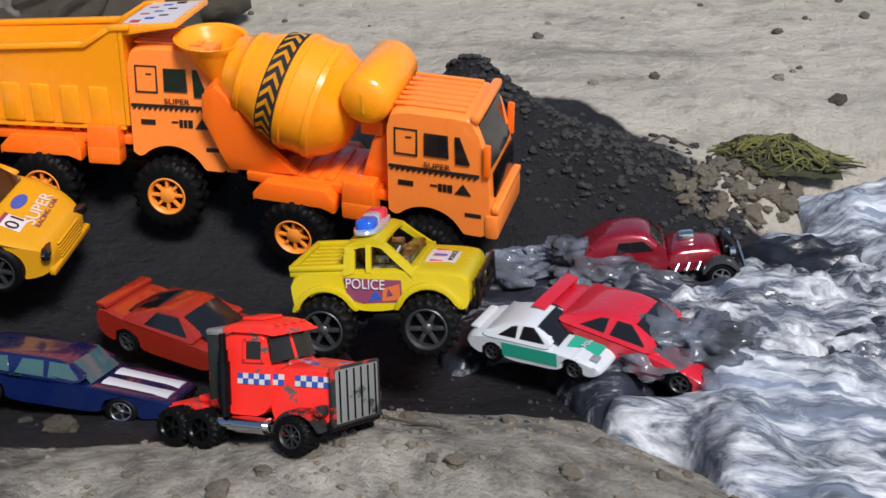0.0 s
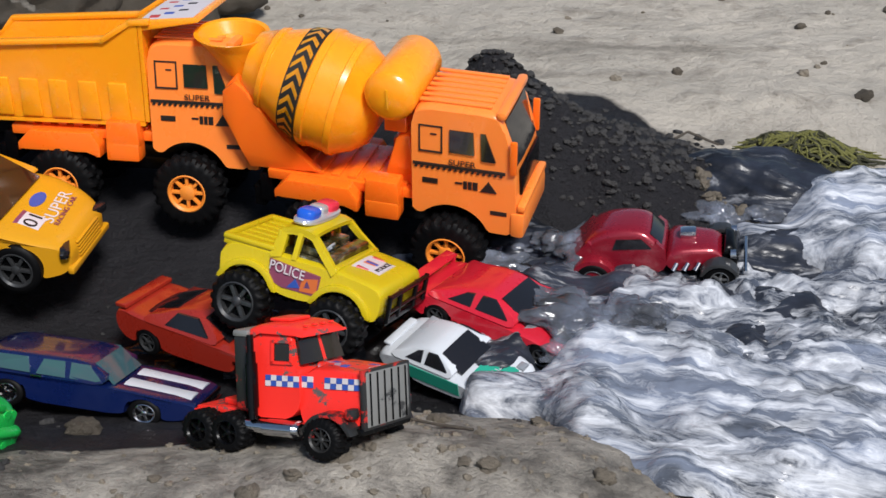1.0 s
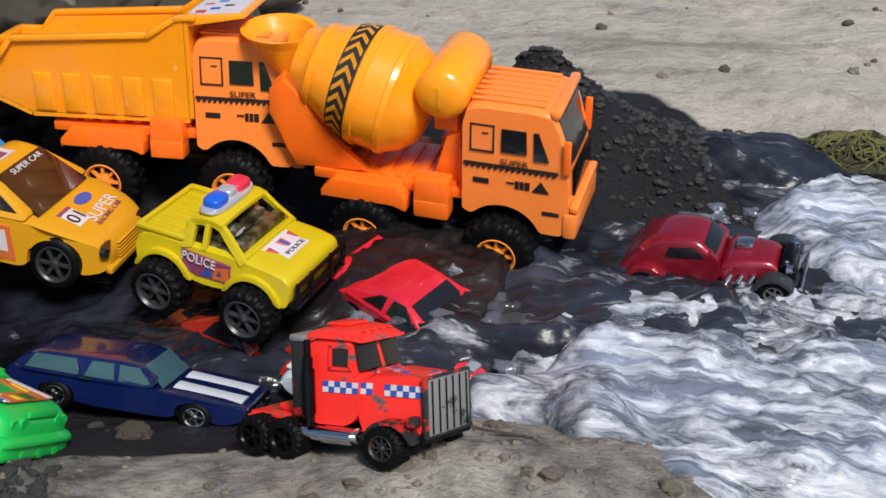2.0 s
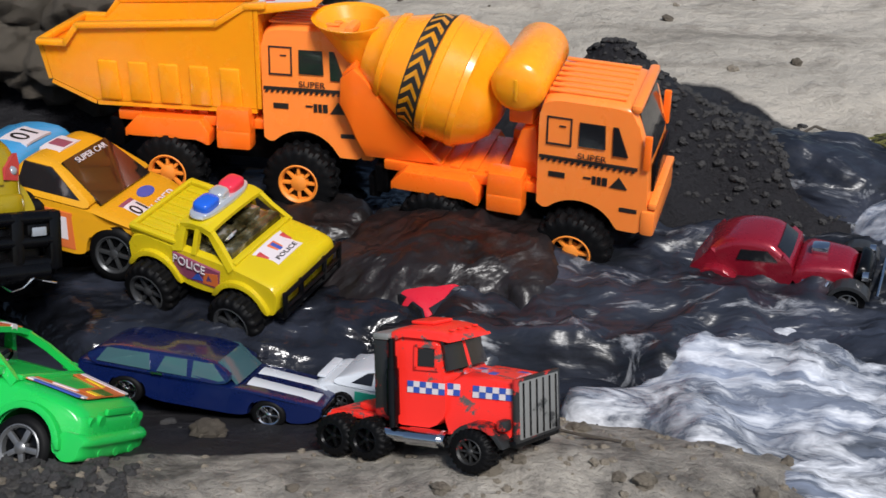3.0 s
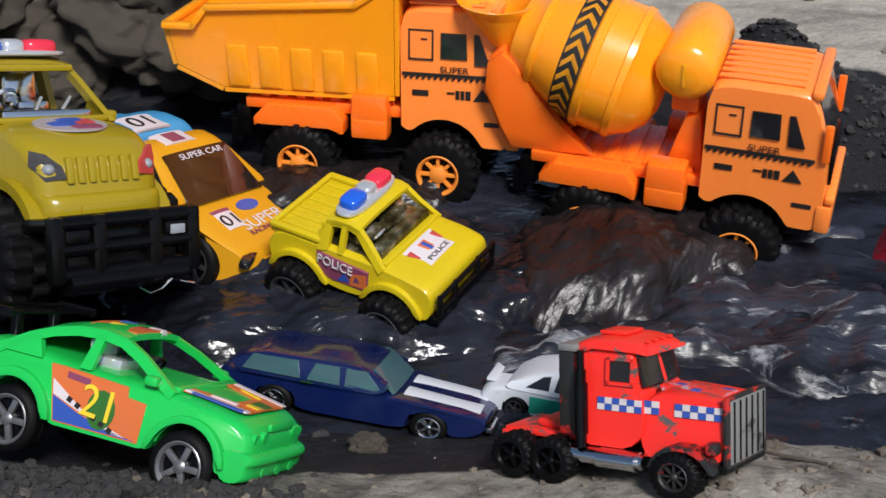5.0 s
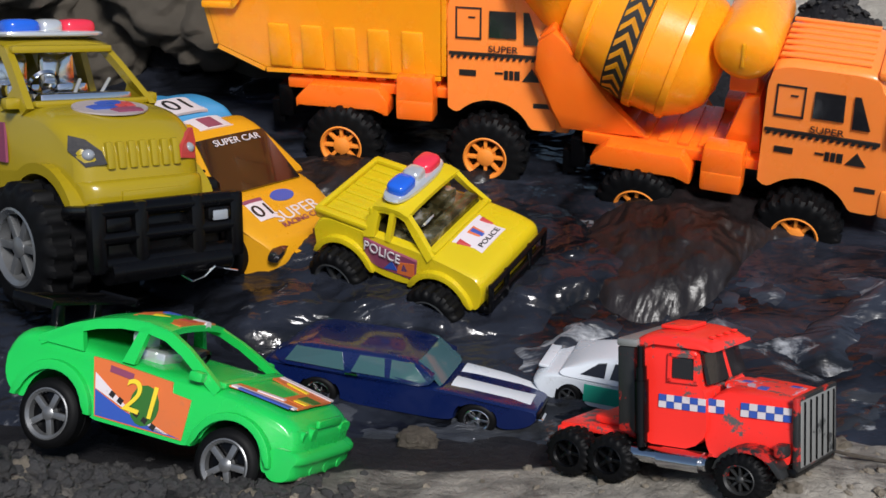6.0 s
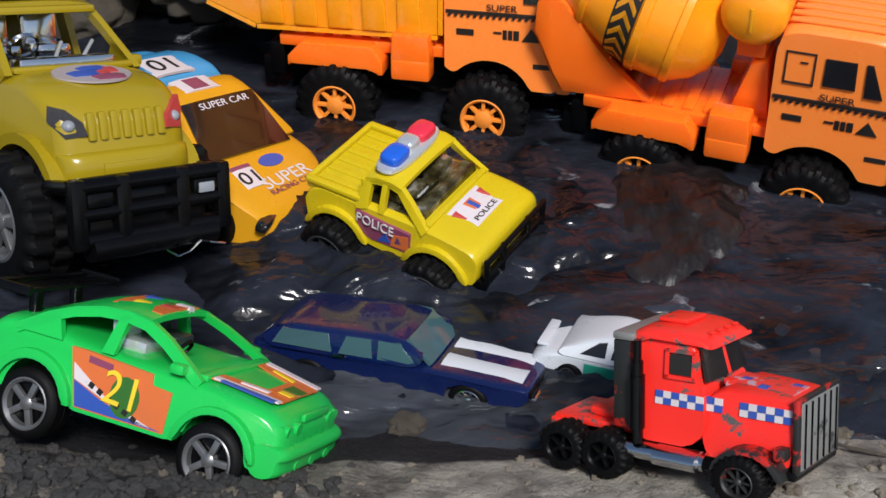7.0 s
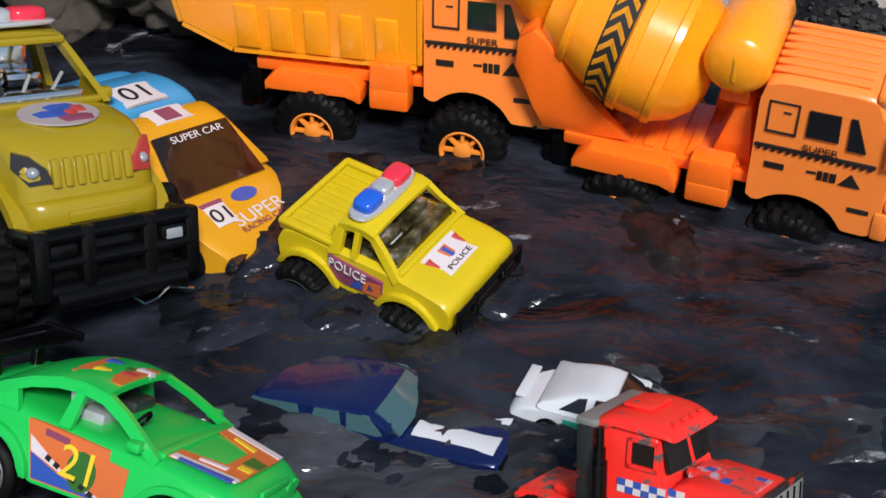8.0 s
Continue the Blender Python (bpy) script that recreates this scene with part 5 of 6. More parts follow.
def green_racer():
    t = thing("green_racer", "bright green plastic racing coupe with number decals and black wing", "toy car")
    wid = lambda x, z: 1.66 - 0.46 * min(1, max(0, z - 2.3) / 1.1) ** 1.2 - 0.09 * max(0, x - 2.9) ** 2
    bm = bmesh.new()
    shell(bm, [(-4.3, 1.1), (-4.45, 1.8), (-4.2, 2.5), (-3.7, 2.68), (-2.9, 2.70), (-1.4, 2.5), (0.4, 2.46), (1.9, 2.44), (2.8, 2.36), (3.6, 2.22), (4.05, 2.06), (4.28, 1.8), (4.34, 1.5), (4.3, 0.8), (3.75, 0.72)] + arch(2.6, 1.05, 0.85, 0.78, 12)[::-1] + [(1.0, 0.85), (-1.0, 0.85)] + arch(-2.6, 1.05, 0.85, 0.82, 12)[::-1], wid, crown=0.2, nose=0.05, zbase=1.9)
    body = part("body", bm, GREEN, t)
    bm = bmesh.new()
    line = [(-3.4, 2.5), (-2.7, 2.92), (-2.0, 3.2), (-1.3, 3.36), (-0.6, 3.41), (0.1, 3.33), (0.75, 3.08), (1.4, 2.74), (2.0, 2.40)]
    open_cabin(bm, line, 0.24, wid, (0, 5), [[(-0.85, 2.4), (-0.75, 3.28), (-0.5, 3.3), (-0.5, 2.4)], [(-3.3, 2.4), (-2.75, 2.85), (-2.35, 2.95), (-2.0, 2.4)]])
    box(bm, (1.88, 0, 2.44), (0.3, 2.9, 0.16), 0.06)
    top = part("roof", bm, GREEN, t)
    for y in (-0.62, 0.62):
        bm = bmesh.new()
        box(bm, (-0.5, y, 2.58), (0.9, 0.85, 0.3), 0.1)
        box(bm, (-0.95, y, 2.82), (0.28, 0.85, 0.62), 0.1, Matrix.Rotation(-0.2, 3, "Y"))
        part("seat", bm, PALE_SILVER if y < 0 else GREYRIM, t, "silvered toy seat" if y < 0 else "")
    bm = bmesh.new()
    lathe(bm, [(0, 0.26), (0.08, 0.3), (0.08, 0.2), (0, 0.22)], (0.75, -0.6, 2.7), (-0.8, 0, 0.5), 18, close=False)
    part("steering_wheel", bm, BLACK, t)
    for s in (-1, 1):
        bm = bmesh.new()
        box(bm, (1.35, s * 1.66, 2.55), (0.4, 0.3, 0.26), 0.1)
        part("door_mirror", bm, GREEN, t)
        bm = bmesh.new()
        flare(bm, -2.6, 0.82, 1.03, s * 1.5, s * 1.80, 0.2, 0.12)
        part("rear_arch", bm, GREEN, body)
        bm = bmesh.new()
        flare(bm, 2.6, 0.78, 1.03, s * 1.5, s * 1.76, 0.14, 0.12)
        part("front_arch", bm, GREEN, body)
    bm = bmesh.new()
    slope_panel(bm, (-1.35, 3.47), (0.05, 3.49), 0.85, 0.8, 0.03)
    rs = part("roof_sticker", bm, STICK_ORANGE, top, "orange flame roof sticker")
    for x, y, m in ((-0.8, -0.3, STICK_YELLOW), (-0.5, 0.2, DKGREEN), (-0.2, -0.1, STICK_RED), (-0.1, 0.4, STICK_PALE), (-1.0, 0.4, STICK_BLUE)):
        bm = bmesh.new()
        slope_panel(bm, (x - 0.22, 3.485), (x + 0.2, 3.49), 0.26, 0.12, 0.045, y)
        part("print_mark", bm, m, rs)
    # hood decal: an orange V with white and blue edges over the green
    zf = lambda x: 2.45 - (x - 1.9) * 0.128
    hs = None
    for x0, x1, y0, y1, w0, w1, m, k in ((2.05, 3.8, -1.08, -0.62, 0.26, 0.30, STICK_ORANGE, 0), (2.05, 3.8, 1.08, 0.62, 0.26, 0.30, STICK_ORANGE, 0), (3.15, 3.8, 0.0, 0.0, 0.5, 0.62, STICK_ORANGE, 1), (2.1, 3.78, -1.22, -1.0, 0.11, 0.10, STICK_PALE, 2), (2.3, 3.7, -1.28, -1.12, 0.06, 0.10, STICK_BLUE, 3), (2.1, 3.78, 1.22, 1.0, 0.11, 0.10, STICK_PALE, 2), (3.35, 3.8, 0.1, 0.1, 0.26, 0.2, DKGREEN, 3), (3.4, 3.75, -0.35, -0.35, 0.1, 0.1, STICK_YELLOW, 3), (2.6, 3.3, -0.85, -0.7, 0.05, 0.07, STICK_PALE, 3), (2.5, 3.2, 0.85, 0.7, 0.05, 0.07, STICK_YELLOW, 3)):
        bm = bmesh.new()
        h = 0.028 + 0.01 * k
        plate(bm, [(x0, y0 - w0, zf(x0) + h), (x1, y1 - w1, zf(x1) + h), (x1, y1 + w1, zf(x1) + h), (x0, y0 + w0, zf(x0) + h)], 0.02)
        if hs is None:
            hs = part("hood_sticker", bm, m, body, "orange and white hood decal")
        else:
            part("print_mark", bm, m, hs)
    for s in (-1, 1):
        bm = bmesh.new()
        side_panel(bm, [(-1.3, 0.95), (-1.65, 2.35), (-1.2, 2.35), (0.7, 2.25), (0.75, 2.0), (1.3, 1.95), (1.25, 0.95)], wid, 0.02, s)
        ds = part("door_sticker", bm, STICK_ORANGE, body, "orange door decal with number")
        for pts, m in (([(-1.28, 0.98), (-1.42, 1.6), (-0.6, 1.3), (0.2, 1.1), (1.2, 0.98)], STICK_BLUE), ([(-1.42, 1.62), (-1.5, 2.0), (-0.4, 1.36), (0.9, 1.0), (0.5, 1.0)], STICK_PALE), ([(-1.1, 2.1), (-1.1, 2.26), (-0.4, 2.2), (-0.4, 2.04)], STICK_PURPLE)):
            bm = bmesh.new()
            side_panel(bm, pts, wid, 0.025, s)
            part("sticker_patch", bm, m, ds)
        for i in range(6):
            bm = bmesh.new()
            x = -1.0 + 0.26 * i
            z = 1.55 - 0.1 * i
            side_panel(bm, [(x, z), (x + 0.06, z + 0.12), (x + 0.2, z + 0.06), (x + 0.14, z - 0.06)], wid, 0.035, s)
            part("check", bm, INK, ds)
        bm = bmesh.new()
        pts = [(0.05 + 0.42 * math.cos(a * math.pi / 8), 1.52 + 0.5 * math.sin(a * math.pi / 8)) for a in range(16)]
        side_panel(bm, pts, wid, 0.03, s)
        part("number_disc", bm, DKGREEN, ds)
        bm = bmesh.new()
        rod(bm, (4.0, s * 1.18, 1.72), (4.27, s * 1.16, 1.70), 0.15)
        rod(bm, (4.05, s * 0.82, 1.75), (4.33, s * 0.81, 1.73), 0.15)
        part("headlamp", bm, GREEN, body)
        bm = bmesh.new()
        rod(bm, (-3.6, s * 0.75, 2.6), (-3.7, s * 0.75, 3.25), 0.17)
        part("wing_post", bm, BLACK, t)
        for x in (-2.6, 2.6):
            wheel(t, x, s * 1.42, 0.70, 0.88, 0.75, SILVER, 5, 0.72, 0)
    letters("21", 1.15, STICK_YELLOW, body, on_side(0.0, 1.62, 1.71, -4))
    bm = bmesh.new()
    for dx, w in ((-0.5, 0.2), (0.0, 0.5), (0.5, 0.2)):
        box(bm, (-3.7 + dx, 0, 3.3 + (0.05 if dx else 0)), (w, 3.4, 0.1 if dx else 0.06), 0.03)
    for y in (-1.7, 1.7):
        box(bm, (-3.7, y, 3.34), (1.25, 0.14, 0.24), 0.04)
    part("rear_wing", bm, BLACK, t, "black rear wing")
    bm = bmesh.new()
    shell(bm, [(3.7, 0.62), (3.7, 1.42), (4.3, 1.42), (4.52, 1.3), (4.55, 1.12), (4.42, 1.05), (4.42, 0.62)], lambda x, z: wid(3.4, 1.2) - 0.02 - 0.12 * max(0, x - 3.9) ** 2, crown=0.03, nose=0.04, zbase=1.3)
    bump_part = part("bumper", bm, GREEN, body)
    for y in (-0.75, 0, 0.75):
        bm = bmesh.new()
        rod(bm, (4.3, y, 0.85), (4.44, y, 0.85), 0.13)
        part("fog_lamp", bm, GREEN, bump_part)
    bm = bmesh.new()
    box(bm, (4.28, 0, 1.95), (0.12, 1.3, 0.2), 0.05)
    part("grille", bm, GREEN, body)
    bm = bmesh.new()
    box(bm, (4.33, -1.05, 0.85), (0.1, 0.4, 0.34), 0.04)
    part("tape_scrap", bm, CLOD_TAN, body)
    return t


# ---------- ground ----------
def step(a):
    a = min(1.0, max(0.0, a))
    return a * a * (3 - 2 * a)


def bell(x, y, cx, cy, rx, ry):
    return math.exp(-((x - cx) / rx) ** 2 - ((y - cy) / ry) ** 2)


def near_edge(x):
    """Where the dark pit floor meets the tan near bank."""
    return 0.318 + 0.052 * step((x + 0.15) / 0.16) - 0.004 * math.sin(x * 60)


def mound(x, y):
    """The ridge of dug-out wet sand that runs from the mixer truck to the algae."""
    k = min(1.0, max(-0.3, (x - 0.02) / 0.10))
    cy = 0.545 - 0.035 * k
    w = 0.032 if y > cy else 0.045
    return (0.040 - 0.020 * max(0, k)) * math.exp(-((y - cy) / w) ** 2) * step((x + 0.06) / 0.08) * step((0.165 - x) / 0.05)


def ground_z(x, y):
    z = -0.018
    z += 0.046 * step((0.43 - y) / 0.15)
    z += 0.040 * step((y - 0.45) / 0.15)
    z += mound(x, y)
    z += 0.13 * step((y - 0.57 - 0.25 * max(0, x + 0.24)) / 0.10) * step((-x - 0.14) / 0.10) * step((1.15 - y) / 0.35)
    z += 0.05 * step((-x - 0.30) / 0.1) * step((1.15 - y) / 0.35) * step((y + 0.3) / 0.35)
    z += 0.026 * bell(x, y, -0.235, 0.280, 0.07, 0.026)
    z += 0.010 * bell(x, y, -0.030, 0.315, 0.045, 0.028)
    z -= 0.012 * step((x - 0.12) / 0.3) * step((0.50 - y) / 0.08)
    z -= 0.022 * step((x - 0.02) / 0.10) * step((0.42 - y) / 0.06)
    f = step((-x - 0.45) / 0.25)
    z = z * (1 - f) + 0.03 * f
    z += 0.012 * step((y - 0.8) / 2.0)
    rough = 0.0022 + 0.0016 * step((near_edge(x) - y) / 0.02) + 0.34 * mound(x, y) + 0.012 * step((y - 0.57) / 0.05) * step((-x - 0.15) / 0.08)
    p = Vector((x, y, 0))
    z += rough * noise.fractal(p * 22, 1.0, 2.0, 4)
    z += 0.0010 * noise.fractal(p * 110, 1.0, 2.0, 2) * (0.4 if near_edge(x) < y < 0.56 else 1.0)
    return z


def wet_dark_at(x, y):
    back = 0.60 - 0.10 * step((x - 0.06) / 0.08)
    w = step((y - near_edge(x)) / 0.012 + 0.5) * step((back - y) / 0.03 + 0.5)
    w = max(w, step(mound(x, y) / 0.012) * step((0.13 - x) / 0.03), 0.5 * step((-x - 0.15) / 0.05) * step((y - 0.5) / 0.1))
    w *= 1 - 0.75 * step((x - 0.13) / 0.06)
    # darker tone over the whole near bank, stronger to the left
    darkened = (0.45 + 0.13 * step((-x - 0.11) / 0.06)) * step((0.42 - y) / 0.02)
    return max(w, darkened) * step((x + 0.85) / 0.35) * step((1.3 - x) / 0.7) * step((y + 0.35) / 0.4) * step((1.4 - y) / 0.5)


def make_ground():
    def axis(lo, hi, fine, far):
        a = list(np.arange(lo, hi, fine))
        d, v = fine, hi
        while v < far:
            d *= 1.3
            v += d
            a.append(v)
        d, v = fine, lo
        front = []
        while v > -far:
            d *= 1.3
            v -= d
            front.append(v)
        return front[::-1] + a

    xs, ys = axis(-0.42, 0.40, 0.0028, 60), axis(0.24, 0.72, 0.0028, 60)
    verts, wet = [], []
    for y in ys:
        for x in xs:
            verts.append((x, y, ground_z(x, y) if abs(x) < 2 and -1 < y < 3 else ground_z(max(-2, min(2, x)), max(-1, min(3, y)))))
            wet.append(wet_dark_at(x, y))
    k = len(xs)
    faces = [(j * k + i, j * k + i + 1, (j + 1) * k + i + 1, (j + 1) * k + i) for j in range(len(ys) - 1) for i in range(k - 1)]
    me = bpy.data.meshes.new("ground")
    me.from_pydata(verts, [], faces)
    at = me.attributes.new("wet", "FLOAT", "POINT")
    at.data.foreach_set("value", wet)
    me.polygons.foreach_set("use_smooth", [True] * len(faces))
    me.materials.append(SAND)
    return tagged(new("ground", me), "damp tan beach sand with a dark dug pit", "ground", kind="structure")


make_ground()


# ---------- sand clods, algae, twig ----------
def lump_mesh(name, r, seed, mat, flat=0.75, rough=0.35, subdiv=3):
    bm = bmesh.new()
    bmesh.ops.create_icosphere(bm, subdivisions=subdiv, radius=1.0)
    for v in bm.verts:
        k = max(0.35, 1 + rough * noise.fractal(v.co * 1.7 + Vector((seed * 7.1, seed * 3.3, 0)), 0.8, 2.1, 5))
        v.co = Vector((v.co.x * k, v.co.y * k, v.co.z * k * flat)) * r
    finish(bm, 80)
    me = bpy.data.meshes.new(name)
    bm.to_mesh(me)
    bm.free()
    me.materials.append(mat)
    return me


rng = random.Random(4)
TAN_LUMPS = [lump_mesh("sand_clod", 1, i, CLOD_TAN, 0.65, 0.55) for i in range(6)]
DARK_LUMPS = [lump_mesh("sand_clod", 1, i + 9, CLOD_DARK, 0.65, 0.55) for i in range(6)]
ROCK_LUMPS = [lump_mesh("rock", 1, i + 20, ROCK_BROWN, 0.8, 0.32, 4) for i in range(6)]


def put_lump(meshes, x, y, r, label, category, group, sink=0.3, name="sand_clod"):
    me = meshes[rng.randrange(len(meshes))]
    ob = new(name, me)
    ob.matrix_basis = pose(x, y, ground_z(x, y) + r * (0.7 - sink) * 0.7, rng.uniform(-20, 20), rng.uniform(-20, 20), rng.uniform(0, 360)) @ Matrix.Diagonal((r * rng.uniform(0.8, 1.3), r * rng.uniform(0.8, 1.2), r * rng.uniform(0.7, 1.1), 1))
    return tagged(ob, label, category, group)


def scatter(name, label, meshes, spots):
    """Many small clods joined into one object."""
    verts, faces = [], []
    for x, y, r in spots:
        me = meshes[rng.randrange(len(meshes))]
        m = pose(x, y, ground_z(x, y) + r * 0.15, rng.uniform(-20, 20), rng.uniform(-20, 20), rng.uniform(0, 360)) @ Matrix.Diagonal((r * rng.uniform(0.8, 1.3), r, r * rng.uniform(0.7, 1.1), 1))
        o = len(verts)
        verts += [m @ v.co for v in me.vertices]
        faces += [[o + i for i in p.vertices] for p in me.polygons]
    me2 = bpy.data.meshes.new(name)
    me2.from_pydata(verts, [], faces)
    me2.polygons.foreach_set("use_smooth", [True] * len(faces))
    me2.materials.append(meshes[0].materials[0])
    return tagged(new(name, me2), label, "sand clods", kind="stuff")


# tan crumbled clods at the end of the dark mound
for i in range(80):
    a, d = rng.uniform(0, 6.28), rng.uniform(0, 1) ** 0.6
    put_lump(TAN_LUMPS, 0.135 + 0.028 * d * math.cos(a) + 0.012 * math.sin(a), 0.520 + 0.020 * d * math.sin(a), rng.uniform(0.0014, 0.0048), "crumbly tan sand clod beside the wet mound", "sand clod", "tan clods by the mound")
# dark crumbs on the mound
spots = []
for i in range(900):
    x = rng.uniform(-0.02, 0.135)
    spots.append((x, 0.546 - 0.32 * max(0, x - 0.02) + rng.gauss(0, 0.017), rng.choice((0.0006, 0.0008, 0.0011, 0.0015, 0.002))))
scatter("dark_crumbs", "dark wet sand crumbs over the mound", DARK_LUMPS, spots)
scatter("bank_crumbs", "fine tan sand crumbs over the near bank", TAN_LUMPS, [(x, near_edge(x) - rng.uniform(0.0, 0.11), rng.choice((0.0004, 0.0006, 0.0009, 0.0013))) for x in (rng.uniform(-0.16, 0.14) for i in range(500))])
scatter("rim_crumbs", "dark and tan crumbs on the pit rim", DARK_LUMPS, [(rng.uniform(-0.30, -0.14), 0.290 + rng.gauss(0, 0.014), rng.choice((0.0006, 0.001, 0.0016, 0.0022))) for i in range(800)])
scatter("pit_crumbs", "loose grains on the pit floor", DARK_LUMPS, [(rng.uniform(-0.2, 0.05), rng.uniform(0.35, 0.47), rng.choice((0.0004, 0.0006, 0.0009))) for i in range(160)])
for i in range(12):
    put_lump(DARK_LUMPS, rng.uniform(-0.10, -0.04), rng.uniform(0.60, 0.64), rng.uniform(0.003, 0.009), "dark wet sand clod behind the trucks", "sand clod", "dark clods behind the trucks")
# clods on the near bank
for i in range(70):
    x = rng.uniform(-0.12, 0.12)
    y = near_edge(x) - rng.uniform(0.004, 0.10)
    put_lump(TAN_LUMPS, x, y, rng.choice((0.0007, 0.001, 0.0013, 0.0018, 0.003)), "small damp sand clod on the near bank", "sand clod", "clods on the near bank", 0.35)
# crumbled rim of sand near the green car
for i in range(90):
    x = rng.uniform(-0.30, -0.150)
    put_lump(TAN_LUMPS if rng.random() < 0.45 else DARK_LUMPS, x, 0.293 + rng.uniform(-0.03, 0.010) - 0.05 * max(0, x + 0.2), rng.choice((0.0012, 0.002, 0.0028, 0.0042)), "rough sand clod on the pit rim", "sand clod", "clods on the pit rim")
# brown rocks behind
for i in range(60):
    x = rng.uniform(-0.44, -0.15)
    y = 0.60 + rng.uniform(-0.03, 0.10) + 0.25 * max(0, x + 0.24)
    put_lump(ROCK_LUMPS, x, y, rng.uniform(0.014, 0.040), "dark brown weathered rock in the back bank", "rock", "rocks in the back bank", 0.25, "rock")
# scattered bits out on the beach
for meshes, label in ((TAN_LUMPS, "tan crumbs scattered on the open beach"), (ROCK_LUMPS, "dark crumbs scattered on the open beach")):
    scatter("beach_crumbs", label, meshes, [(rng.uniform(-0.2, 0.55), rng.uniform(0.61, 1.3), rng.choice((0.0006, 0.0009, 0.0012, 0.0018, 0.003))) for i in range(140)])
for x, y, r in ((0.20, 0.598, 0.004), (-0.160, 0.352, 0.003), (-0.13, 0.345, 0.005)):
    put_lump(ROCK_LUMPS, x, y, r, "small dark pebble on the sand", "pebble", "pebbles", 0.3, "pebble")


def algae_clump():
    t = thing("algae_clump", "heap of stringy olive-green algae on the sand", "seaweed")
    r = random.Random(8)
    hump = lambda x, y: max(0.0, 1.15 * math.exp(-((x - 0.5) / 1.5) ** 2 - (y / 0.8) ** 2) + 0.75 * math.exp(-((x + 1.5) / 1.0) ** 2 - ((y - 0.1) / 0.7) ** 2))
    for mat, n, nm in ((ALGAE, 110, "green_strand"), (ALGAE_DARK, 70, "dark_strand")):
        for i in range(n):
            bm = bmesh.new()
            a = r.gauss(0.1, 0.6) + (3.14 if r.random() < 0.5 else 0)
            x, y = r.uniform(-2.7, 2.5), r.gauss(0, 0.55)
            w = r.uniform(0.04, 0.10)
            p = Vector((x, y, hump(x, y) + 0.05))
            line = [p]
            for k in range(6):
                x, y = p.x + math.cos(a) * 0.3, p.y + math.sin(a) * 0.2
                q = Vector((x, y, hump(x, y) + r.uniform(0.0, 0.14)))
                line.append(q)
                p, a = q, a + r.uniform(-0.8, 0.8)
            tube(bm, line, [w * (1 - k * 0.11) for k in range(7)])
            part(nm, bm, mat, t, sharp=80)
    bm = bmesh.new()
    n = 44
    grid = [[bm.verts.new((x * CM, y * CM, (hump(x, y) * 0.95 - 0.12 + 0.12 * noise.fractal(Vector((x * 2.2, y * 4, 3)), 1.0, 2.0, 4)) * CM)) for x in (-3.0 + 6.0 * i / n for i in range(n + 1))] for y in (-1.6 + 3.2 * k / n for k in range(n + 1))]
    for a, b in zip(grid, grid[1:]):
        for i in range(n):
            bm.faces.new((a[i], a[i + 1], b[i + 1], b[i]))
    part("matted_base", bm, ALGAE_DARK, t, sharp=80)
    t.matrix_basis = pose(0.158, 0.548, ground_z(0.158, 0.548) + 0.002, 0, 0, -8)
    return t


algae_clump()


def twig(points, r, label):
    bm = bmesh.new()
    for a, b in zip(points, points[1:]):
        rod(bm, [v * 100 for v in a], [v * 100 for v in b], r, r * 0.8, n=7)
    return tagged(part("twig", bm, TWIG), label, "twig")


g = ground_z
twig([(-0.022, 0.345, g(-0.022, 0.345) + 0.001), (-0.012, 0.337, g(-0.012, 0.337) + 0.0015), (0.0, 0.331, g(0.0, 0.331) + 0.001)], 0.06, "thin bent twig on the sand bank")
twig([(0.098, 0.548, g(0.098, 0.548)), (0.104, 0.55, g(0.104, 0.55) + 0.006), (0.118, 0.545, g(0.118, 0.545) + 0.004)], 0.07, "dark twig by the algae")


# ---------- water, in rigid pieces that slide, rise and sink ----------
def water_piece(name, label, mat, sx, sy, top, cell=0.004):
    """A sheet of sx by sy metres about its own origin; top(x, y) is its height."""
    nx, ny = int(sx / cell) + 1, int(sy / cell) + 1
    verts = []
    for j in range(ny + 1):
        for i in range(nx + 1):
            x, y = sx * (i / nx - 0.5), sy * (j / ny - 0.5)
            verts.append((x, y, top(x, y)))
    faces = [(j * (nx + 1) + i, j * (nx + 1) + i + 1, (j + 1) * (nx + 1) + i + 1, (j + 1) * (nx + 1) + i) for j in range(ny) for i in range(nx)]
    me = bpy.data.meshes.new(name)
    me.from_pydata(verts, [], faces)
    me.polygons.foreach_set("use_smooth", [True] * len(faces))
    me.materials.append(mat)
    return tagged(new(name, me), label, "water", kind="structure" if name == "water" else "")


def chop(x, y, s, amp, seed=0.0, sharp=1.0):
    p = Vector((x * s * 0.75, y * s, seed))
    v = noise.fractal(p, 1.0, 2.0, 4)
    return amp * (abs(v) ** sharp * (1 if v > 0 else -1))


def rim_fall(x, y, sx, sy, wob=0.25, seed=0.0):
    """1 inside, falling to 0 along an uneven edge of an oval."""
    d = math.hypot(x / (sx * 0.5), y / (sy * 0.5))
    d += wob * noise.noise(Vector((x * 28, y * 28, seed + 3)))
    return step((1.0 - d) / 0.45)


pool = water_piece("water", "murky grey flood water filling the pit", WATER, 1.5, 0.34, lambda x, y: chop(x, y, 26, 0.0022) + chop(x, y, 70, 0.0006, 5), 0.005)


